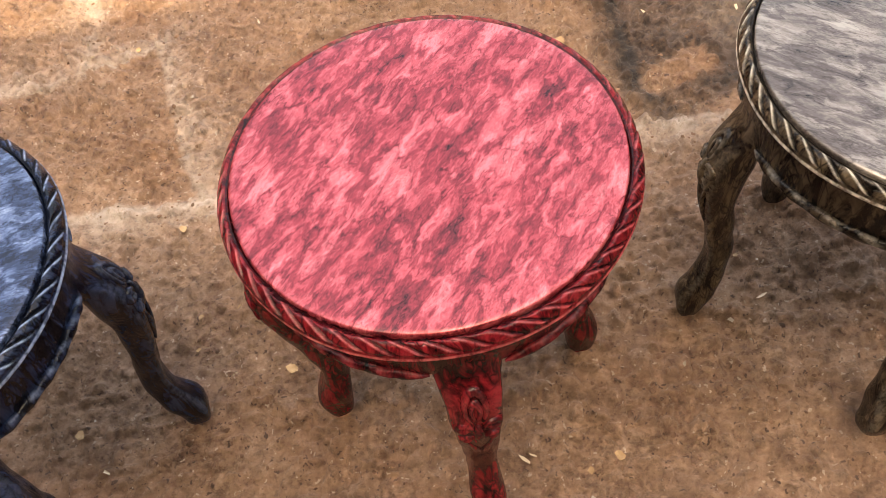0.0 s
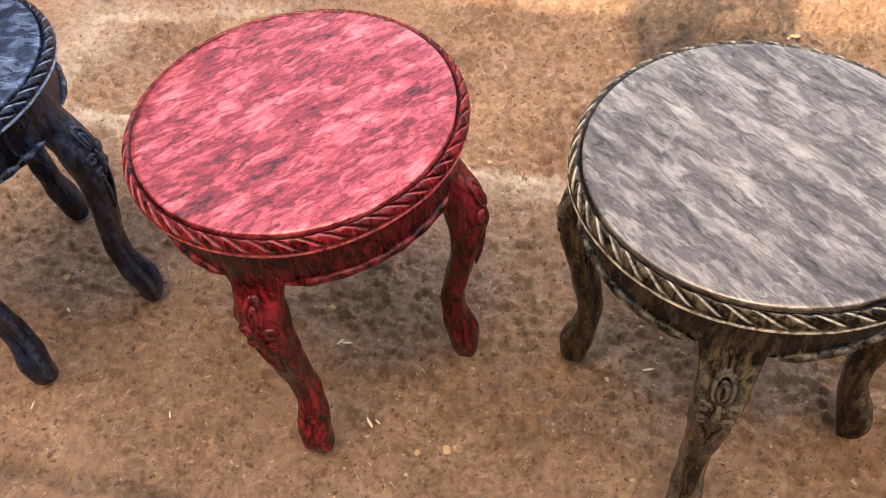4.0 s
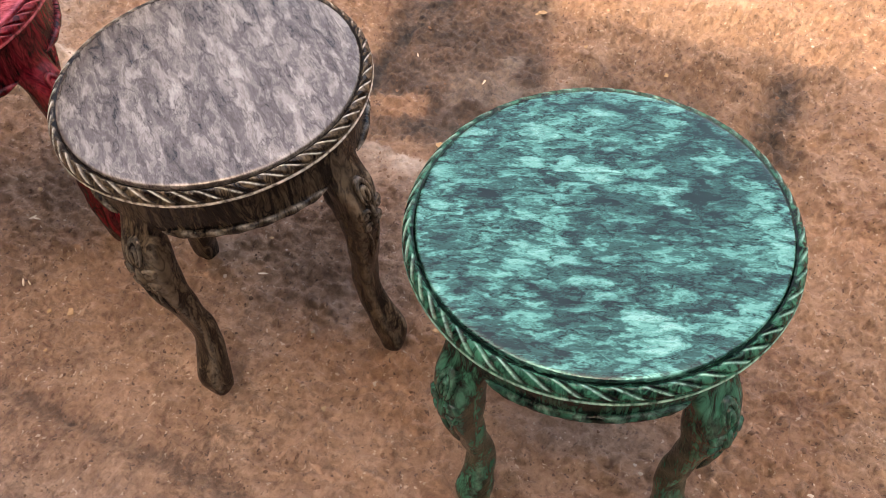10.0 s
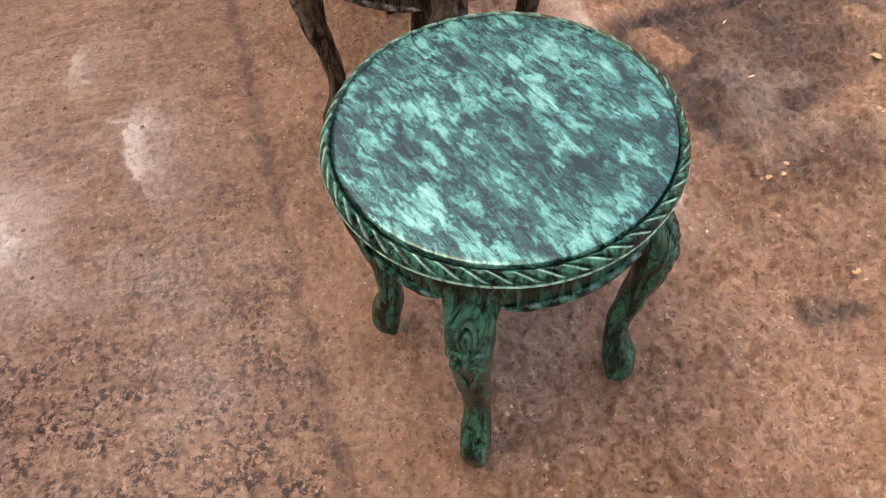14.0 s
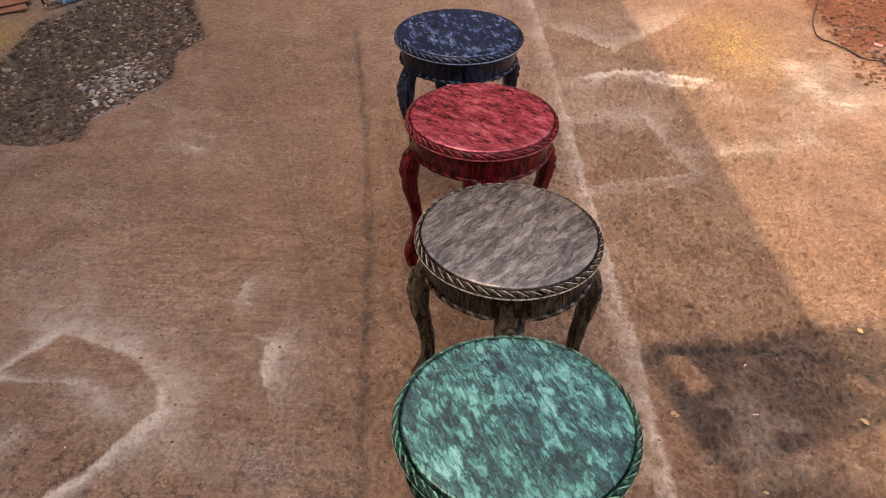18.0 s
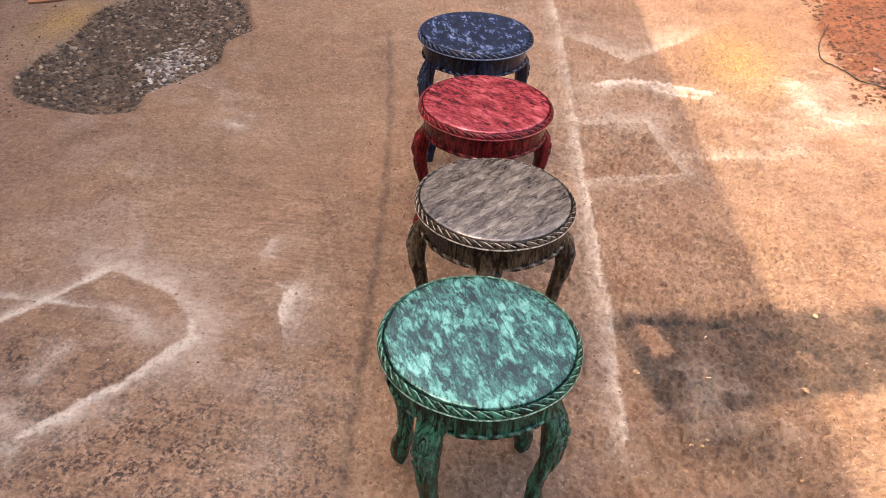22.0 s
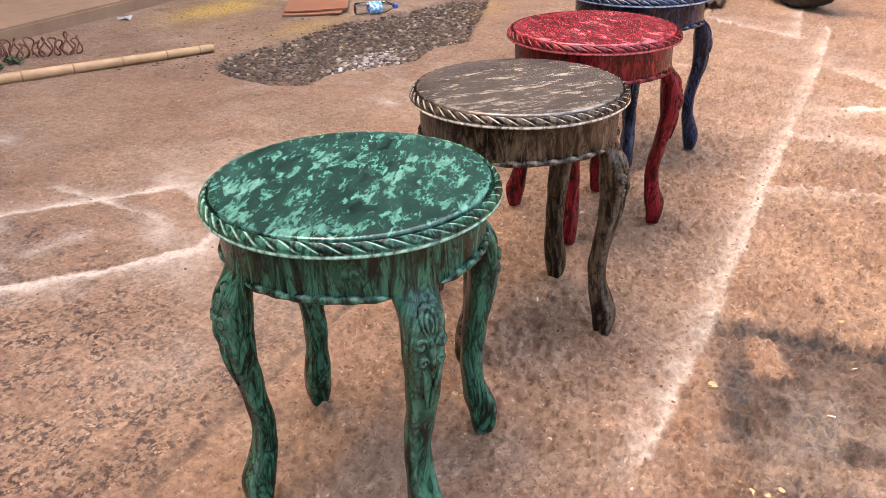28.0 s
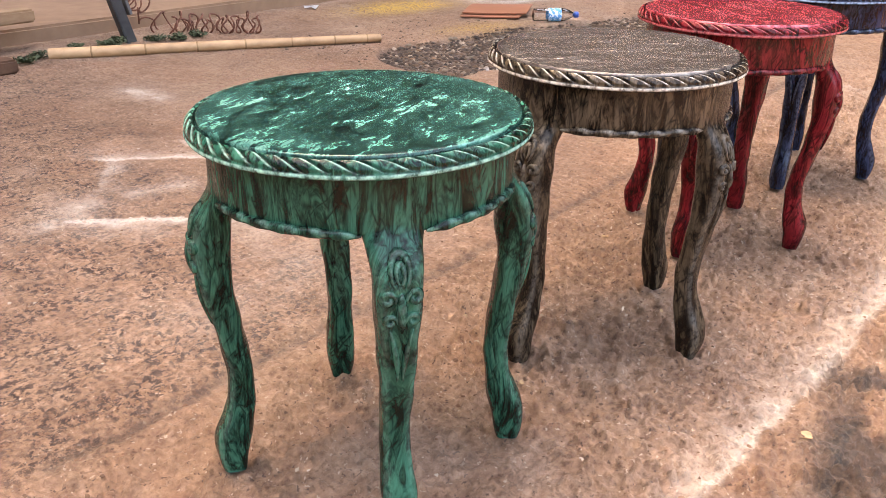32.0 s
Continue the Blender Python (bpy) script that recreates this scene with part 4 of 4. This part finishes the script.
def leaning_post():
    t = thing("steel_post", 0.235, -2.41, 0.0, 8, label="black steel post with a grey plate standing on the earth", category="post")
    lean = Matrix.Rotation(radians(-11), 4, "Y") @ Matrix.Rotation(radians(8), 4, "X")
    bm = box(bmesh.new(), 0.05, 0.045, 1.3, Matrix.Translation((0, 0, 0.652)), 0.004)
    p = part("upright", bm, black_steel, t, smooth=False)
    p.matrix_basis = pose(0, 0, 0, 8, 11, 0)
    bm = box(bmesh.new(), 0.012, 0.075, 1.15, Matrix.Translation((-0.040, 0.0, 0.70)), 0.002)
    p = part("side_plate", bm, grey_steel, t, "grey flat side plate", smooth=False)
    p.matrix_basis = pose(0, 0, 0, 8, 11, 0)
    bm = box(bmesh.new(), 0.11, 0.08, 0.010, Matrix.Translation((-0.02, 0, 0.005)), 0.002)
    part("base_plate", bm, black_steel, t, smooth=False)
    return t


leaning_post()


def timber(x, y, z, turn, size, material, label, name="timber_block"):
    bm = box(bmesh.new(), *size, None, 0.008)
    for v in bm.verts:
        v.co += 0.002 * Vector((math.sin(31 * v.co.y), math.sin(27 * v.co.z), math.sin(23 * v.co.x)))
    ob = part(name, bm, material, None, smooth=False)
    ob.matrix_basis = pose(x, y, z + size[2] / 2, 0, 0, turn)
    return tagged(ob, label, "timber", "loose timber by the plinth")


timber(0.915, -2.13, ground_z(0.9, -2.13), 10, (0.20, 0.10, 0.055), dark_wood, "dark brown timber offcut lying on the earth")
timber(0.83, -2.52, 0.0, 98, (0.07, 0.09, 0.13), dark_wood, "dark timber support block at the plinth")
timber(0.82, -2.47, 0.131, 6, (0.40, 0.09, 0.055), old_wood, "pale weathered beam resting on a block")


def board(x, y, turn, z, label, sx, sy):
    bm = bmesh.new()
    n = 10
    top = [[None] * (n + 1) for _ in range(n + 1)]
    bot = [[None] * (n + 1) for _ in range(n + 1)]
    for i in range(n + 1):
        for j in range(n + 1):
            u, v = i / n - 0.5, j / n - 0.5
            h = 0.012 * u * u + 0.010 * v * v + 0.004 * math.sin(5 * u + 2)
            top[i][j] = bm.verts.new((u * sx, v * sy, h + 0.006))
            bot[i][j] = bm.verts.new((u * sx, v * sy, h))
    for i in range(n):
        for j in range(n):
            bm.faces.new((top[i][j], top[i + 1][j], top[i + 1][j + 1], top[i][j + 1]))
            bm.faces.new((bot[i][j + 1], bot[i + 1][j + 1], bot[i + 1][j], bot[i][j]))
    for k in range(n):
        bm.faces.new((top[k + 1][0], top[k][0], bot[k][0], bot[k + 1][0]))
        bm.faces.new((top[k][n], top[k + 1][n], bot[k + 1][n], bot[k][n]))
        bm.faces.new((top[0][k], top[0][k + 1], bot[0][k + 1], bot[0][k]))
        bm.faces.new((top[n][k + 1], top[n][k], bot[n][k], bot[n][k + 1]))
    ob = part("board", bm, card_mat, None, smooth=False)
    ob.matrix_basis = pose(x, y, z, 1.5, -1, turn)
    return tagged(ob, label, "board", "boards on the ground")


board(-1.77, -2.03, 38, 0.016, "orange-brown fibreboard sheet lying on another sheet", 0.36, 0.36)
board(-1.71, -1.99, 33, 0.004, "lower orange-brown fibreboard sheet on the earth", 0.33, 0.33)


def bottle():
    t = thing("water_bottle", -1.70, -1.69, 0.037, 144, label="clear plastic water bottle with blue label and cap lying down", category="bottle")

    def ring(name, prof, mat, label=""):
        v = []
        for x, r in prof:
            v += [(x, r * math.cos(2 * math.pi * k / 28), r * math.sin(2 * math.pi * k / 28)) for k in range(28)]
        f = grid_faces(len(prof), 28, wrap_v=True)
        ob = link_mesh(name, v, f, mat, t)
        if label:
            ob["label"] = label
        return ob

    prof = [(0.004, 0.001), (0.002, 0.020), (0.0, 0.028), (0.006, 0.0335)]
    for k in range(9):
        prof += [(0.014 + 0.007 * k, 0.0345 if k % 2 else 0.0325)]
    prof += [(0.10, 0.0335), (0.155, 0.0335), (0.165, 0.0345), (0.18, 0.032), (0.20, 0.024), (0.215, 0.0155), (0.225, 0.0135), (0.232, 0.0135)]
    ring("body", prof, clear_plastic).visible_shadow = False
    ring("label_sleeve", [(0.080, 0.0338), (0.081, 0.0350), (0.150, 0.0350), (0.151, 0.0338)], blue_label, "blue and white paper label")
    ring("cap", [(0.226, 0.0140), (0.226, 0.0162), (0.246, 0.0160), (0.2485, 0.0145), (0.249, 0.0005)], blue_cap, "blue screw cap")
    return t


bottle()


def wheel():
    t = thing("car_wheel", -3.24, 0.33, 0.325, 0, label="dusty black car tyre on a dull metal wheel", category="wheel")
    n, prof = 96, [(0.20, -0.075), (0.235, -0.095), (0.275, -0.098), (0.305, -0.088), (0.318, -0.075), (0.322, -0.05), (0.324, 0.0), (0.322, 0.05), (0.318, 0.075), (0.305, 0.088), (0.275, 0.098), (0.235, 0.095), (0.20, 0.075)]
    v = []
    for i in range(n):
        a = 2 * math.pi * i / n
        for j, (r, w) in enumerate(prof):
            cut = 0.008 if i % 3 == 0 and j in (3, 4, 5, 7, 8, 9) else 0.0
            v.append(((r - cut) * math.cos(a), w, (r - cut) * math.sin(a)))
    tyre = link_mesh("tyre", v, grid_faces(n, len(prof), wrap_u=True, flip=False), rubber, t, smooth=False)
    prof = [(0.205, -0.078), (0.198, -0.07), (0.185, -0.04), (0.10, -0.055), (0.05, -0.065), (0.001, -0.065)]
    for sgn in (1, -1):
        v = []
        for i in range(48):
            a = 2 * math.pi * i / 48
            v += [(r * math.cos(a), sgn * w, r * math.sin(a)) for r, w in prof]
        link_mesh("rim", v, grid_faces(48, len(prof), wrap_u=True), alloy, t)
    t.matrix_basis = pose(-3.14, 0.36, 0.322, 0, 0, 47)
    return t


wheel()


def rag():
    bm = bmesh.new()
    bmesh.ops.create_grid(bm, x_segments=22, y_segments=14, size=0.5)
    for v in bm.verts:
        x, y = v.co.x, v.co.y
        v.co = Vector((x * 0.22 + 0.02 * math.sin(7 * y), y * 0.14 + 0.02 * math.sin(9 * x), 0.02 + 0.016 * math.sin(14 * x + 5 * y) + 0.012 * math.sin(19 * y - 6 * x)))
    bmesh.ops.solidify(bm, geom=bm.faces[:], thickness=0.004)
    ob = part("rag", bm, cloth_mat, None)
    ob.matrix_basis = pose(-2.93, -0.10, 0.006, 0, 0, 25)
    return tagged(ob, "crumpled dark brown rag on the earth", "rag")


rag()


def scrap(x, y, z, turn, size, mat, label, name, category):
    bm = bmesh.new()
    n = 9
    c = bm.verts.new((0, 0, 0.25 * size))
    ring = [bm.verts.new((size * (0.8 + 0.3 * math.sin(3.7 * k)) * math.cos(2 * math.pi * k / n), size * 0.7 * math.sin(2 * math.pi * k / n), 0.12 * size * (1 + math.sin(2.1 * k)))) for k in range(n)]
    for k in range(n):
        bm.faces.new((c, ring[k], ring[(k + 1) % n]))
    bmesh.ops.solidify(bm, geom=bm.faces[:], thickness=0.002)
    ob = part(name, bm, mat, None, smooth=False)
    ob.matrix_basis = pose(x, y, z, 0, 0, turn)
    return tagged(ob, label, category)


scrap(-0.93, -2.70, ground_z(-0.93, -2.7) + 0.002, 20, 0.06, scrap_mat, "crumpled white plastic scrap by the plinth", "plastic_scrap", "litter")
scrap(-1.72, 2.28, ground_z(-1.72, 2.28) + 0.003, 50, 0.028, pink_mat, "small pink wrapper on red soil", "wrapper", "litter")


def cable():
    pts = []
    ys = [-2.30, -2.036, -1.846, -1.726, -1.608, -1.522, -1.40]
    for k in range(60):
        x = -2.30 + 0.90 * k / 59
        y = catmull(ys, [2.16, 2.069, 2.054, 2.120, 2.185, 2.283, 2.46], x)
        pts.append((x, y, ground_z(x, y) + 0.008))
    ob = part("cable", tube(pts, 0.003, 8), cable_mat, None)
    return tagged(ob, "thin black cable lying on the red soil edge", "cable")


cable()


def weed(x, y, seed, spread):
    t = thing("weed", x, y, ground_z(x, y), seed * 37, label="small green weed growing at the foot of the plinth", category="weed", group="weeds along the plinth")
    rng = random.Random(seed)
    for s in range(3):
        bm = bmesh.new()
        for k in range(24):
            a, d, h = rng.uniform(0, 6.28), rng.uniform(0.005, spread), rng.uniform(0.004, 0.026)
            ln, w = rng.uniform(0.006, 0.015), rng.uniform(0.003, 0.006)
            m = Matrix.Translation((d * math.cos(a), d * math.sin(a), h)) @ Euler((rng.uniform(-0.7, 0.7), rng.uniform(-0.7, 0.7), rng.uniform(0, 6.28))).to_matrix().to_4x4()
            vs = [bm.verts.new(m @ Vector(p)) for p in ((-ln, 0, 0), (-ln * 0.3, w, 0.002), (ln * 0.5, w * 0.8, 0.001), (ln, 0, -0.003), (ln * 0.5, -w * 0.8, 0.001), (-ln * 0.3, -w, 0.002))]
            bm.faces.new(vs)
            b = bm.verts.new((d * 0.4 * math.cos(a), d * 0.4 * math.sin(a), 0.0))
            bm.faces.new((b, vs[0], vs[1]))
        part("leaf_tuft", bm, leaf_green, t)
    return t


for i, (x, y, s) in enumerate(((0.74, -2.25, 0.05), (0.68, -2.30, 0.04), (0.345, -2.37, 0.055), (0.30, -2.40, 0.05), (0.13, -2.36, 0.06), (0.03, -2.34, 0.05), (-0.07, -2.36, 0.05), (0.5, -2.36, 0.03))):
    weed(x, y, i + 1, s)

# ---------------------------------------------------------------- chips and leaves on the earth
CHIPS = [(-0.593, 1.298, 1), (-0.206, 0.577, 1), (-0.358, 0.666, 0), (-0.359, 0.615, 0), (-0.511, 0.481, 1), (0.148, 0.426, 2), (0.266, 0.422, 1), (0.505, 0.661, 2), (0.035, 0.538, 2), (-0.418, 0.84, 1), (-0.301, 0.686, 0), (-0.459, 0.422, 2), (0.226, 0.405, 0), (0.476, 0.726, 0), (0.105, 1.003, 1), (-0.022, 0.595, 0), (0.573, 1.556, 0), (0.946, 1.207, 0), (-0.122, 0.226, 0), (0.285, 0.345, 0), (0.829, 1.268, 1), (0.852, 1.253, 0), (0.898, 0.701, 1), (-0.394, 0.249, 2), (0.619, 1.095, 0), (0.842, 0.717, 0), (0.584, 1.559, 1), (0.914, 1.492, 0), (0.677, -0.011, 0), (1.084, 1.286, 1), (0.588, 1.295, 2), (0.855, 1.228, 1), (0.112, -0.501, 0), (-0.75, 1.899, 1), (-1.076, 1.838, 1), (0.249, 1.239, 1), (0.415, 1.297, 2), (0.727, 1.496, 1), (0.235, 1.648, 1), (0.61, 1.088, 1), (0.137, 0.421, 2), (0.023, 0.538, 2), (-0.166, 0.316, 2), (-0.80, 1.50, 1), (-0.95, 1.30, 2), (-0.55, 1.75, 1), (-1.25, 1.7, 0), (-0.35, 1.35, 2)]


def chip_mesh(kind, seed):
    rng = random.Random(seed)
    n = 7 if kind < 2 else 5
    sx, sy = ((0.010, 0.007), (0.015, 0.011), (0.015, 0.004))[kind]
    bm = bmesh.new()
    top = [bm.verts.new((sx * rng.uniform(0.7, 1.1) * math.cos(2 * math.pi * k / n), sy * rng.uniform(0.7, 1.1) * math.sin(2 * math.pi * k / n), 0.002 + rng.uniform(0, 0.005))) for k in range(n)]
    low = [bm.verts.new((v.co.x, v.co.y, v.co.z - 0.0014)) for v in top]
    ct = bm.verts.new((0, 0, 0.0035))
    for k in range(n):
        q = (k + 1) % n
        bm.faces.new((ct, top[k], top[q]))
        bm.faces.new((top[k], low[k], low[q], top[q]))
    bm.faces.new(list(reversed(low)))
    me = bpy.data.meshes.new("wood_chip")
    bmesh.ops.recalc_face_normals(bm, faces=bm.faces)
    bm.to_mesh(me)
    bm.free()
    me.materials.append((leaf_tan, leaf_tan, chip_pale)[kind])
    return me


CHIP_MESH = [[chip_mesh(k, 10 * k + s) for s in range(4)] for k in range(3)]
rng = random.Random(12)
for x, y, kind in CHIPS:
    ob = new(("dry_leaf", "dry_leaf", "wood_chip")[kind], CHIP_MESH[kind][rng.randrange(4)])
    ob.matrix_basis = pose(x, y, ground_z(x, y) + 0.001, rng.uniform(-8, 8), rng.uniform(-8, 8), rng.uniform(0, 360)) @ Matrix.Scale(rng.uniform(0.45, 0.85), 4)
    tagged(ob, ("small tan dry leaf flake on the earth", "curled tan dry leaf on the earth", "pale splinter of wood on the earth")[kind], ("leaf", "leaf", "wood chip")[kind], ("dry leaves on the earth", "dry leaves on the earth", "wood chips on the earth")[kind])


def scatter(name, material, count, place, size, flat, seed, **tags):
    """Many small uneven stones or crumbs, as one mesh."""
    rs = np.random.RandomState(seed)
    base = np.array([(1, 0, 0), (-0.9, 0.1, 0.1), (0.1, 1, 0), (0, -0.95, 0.1), (0.05, 0, 0.8), (0.3, 0.55, 0.55), (-0.5, -0.4, 0.6), (0.45, -0.6, 0.45), (-0.55, 0.5, 0.5)], float)
    tri = np.array([(0, 5, 7), (5, 4, 7), (7, 4, 6), (4, 5, 8), (4, 8, 6), (0, 2, 5), (5, 2, 8), (8, 2, 1), (8, 1, 6), (6, 1, 3), (6, 3, 7), (7, 3, 0)])
    V, F, R = [], [], []
    made = 0
    while made < count:
        p = place(rs)
        if p is None:
            continue
        x, y = p
        if name != "orange_leaf_litter" and inside(np.array(x), np.array(y), TAR) and rs.rand() < 0.85:
            continue
        s = size[0] + (size[1] - size[0]) * rs.rand() ** 2.2
        a = rs.rand() * 6.283
        q = base * (1 + 0.25 * (rs.rand(9, 3) - 0.5)) * np.array([s, s * (0.55 + 0.4 * rs.rand()), s * flat * (0.7 + 0.6 * rs.rand())])
        ca, sa = math.cos(a), math.sin(a)
        tilt = 0.5 * (rs.rand() - 0.5)
        qx, qy, qz = q[:, 0] * ca - q[:, 1] * sa, q[:, 0] * sa + q[:, 1] * ca, q[:, 2] + tilt * q[:, 0]
        V.append(np.stack([qx + x, qy + y, qz + ground_z(x, y) - 0.12 * s], 1))
        F.append(tri + 9 * made)
        made += 1
    ob = link_mesh(name, np.concatenate(V), np.concatenate(F), material, None, smooth=False)
    return tagged(ob, kind="stuff", **tags)


def by_island(name, cols, rough=0.8):
    g = Graph(name)
    r = g.node("ShaderNodeNewGeometry", 8)
    n = g.noise(g.coords(), 160, 4)
    col = g.ramp(r, [(i / max(1, len(cols) - 1), c) for i, c in enumerate(cols)])
    col = g.mix(g.math("MULTIPLY", n, 0.5), col, (0.25, 0.17, 0.13), "MULTIPLY")
    return g.done(col, rough, g.bump(n, 0.3, 0.002))


gpx = [p[0] for p in GRAVEL]
gpy = [p[1] for p in GRAVEL]


def in_gravel(rs):
    x, y = rs.uniform(min(gpx), max(gpx)), rs.uniform(min(gpy), max(gpy))
    return (x, y) if inside(np.array(x), np.array(y), GRAVEL) else None


def round_gravel(rs):
    x, y = rs.uniform(-2.4, -0.3), rs.uniform(-2.2, -1.3)
    return (x, y) if rs.rand() < 0.5 else (rs.normal(-0.75, 0.3), rs.normal(-1.75, 0.12))


stone_mat = by_island("dark_gravel", [(0.011, 0.007, 0.005), (0.080, 0.045, 0.027), (0.035, 0.020, 0.012), (0.15, 0.090, 0.054), (0.050, 0.029, 0.017), (0.105, 0.063, 0.038), (0.022, 0.013, 0.008), (0.130, 0.078, 0.045), (0.040, 0.024, 0.015), (0.42, 0.33, 0.24), (0.009, 0.006, 0.004), (0.23, 0.135, 0.075)])
dusted_mat = by_island("dusted_gravel", [(0.10, 0.08, 0.07), (0.42, 0.38, 0.35), (0.20, 0.15, 0.12), (0.62, 0.58, 0.54), (0.06, 0.04, 0.03), (0.35, 0.30, 0.27)])
crumb_mat = by_island("earth_crumbs", [(0.12, 0.066, 0.040), (0.26, 0.152, 0.095), (0.19, 0.108, 0.066), (0.34, 0.21, 0.135), (0.23, 0.135, 0.084)], 0.9)
fleck_mat = by_island("pale_flecks", [(0.40, 0.32, 0.23), (0.60, 0.53, 0.45), (0.32, 0.23, 0.13), (0.48, 0.37, 0.24)], 0.8)
orange_leaf = by_island("orange_leaf_litter", [(0.34, 0.17, 0.05), (0.44, 0.26, 0.08), (0.25, 0.11, 0.035), (0.45, 0.30, 0.14)], 0.8)
scatter("gravel", stone_mat, 7500, in_gravel, (0.005, 0.021), 0.7, 3, label="patch of dark crushed stone in the yard", category="gravel")
scatter("dusted_gravel", dusted_mat, 420, lambda rs: (rs.normal(-1.03, 0.13), rs.normal(-1.02, 0.07)), (0.006, 0.020), 0.75, 14, label="crushed stone dusted with white spray powder", category="gravel")
scatter("loose_stones", stone_mat, 260, round_gravel, (0.005, 0.013), 0.55, 4, label="loose dark stones strewn beside the gravel", category="gravel")
scatter("earth_crumbs", crumb_mat, 6500, lambda rs: (rs.uniform(-1.5, 1.7), rs.uniform(0.15, 1.9)) if rs.rand() < 0.8 else (rs.uniform(-2.6, 1.7), rs.uniform(-1.2, 0.2)), (0.0020, 0.0065), 0.7, 5, label="small crumbs of dry earth all over the yard", category="earth crumbs")
scatter("pale_flecks", fleck_mat, 1300, lambda rs: (rs.uniform(-2.2, 1.6), rs.uniform(-1.6, 1.9)), (0.0016, 0.0065), 0.3, 6, label="pale flecks of sawdust and straw on the earth", category="litter")
scatter("orange_leaf_litter", orange_leaf, 900, lambda rs: (rs.normal(-1.85, 0.35), rs.normal(1.70, 0.16)), (0.004, 0.013), 0.2, 8, label="scattered orange leaf litter near the red soil", category="leaf litter")
scatter("red_soil_clods", by_island("red_clods", [(0.06, 0.020, 0.010), (0.14, 0.045, 0.019), (0.03, 0.014, 0.008), (0.10, 0.032, 0.014), (0.22, 0.11, 0.05)], 0.9), 2000, lambda rs: (rs.uniform(-3.4, -1.35), 2.12 + abs(rs.normal(0, 0.35))), (0.006, 0.024), 0.5, 9, label="clods of red soil along the yard edge", category="soil clods")
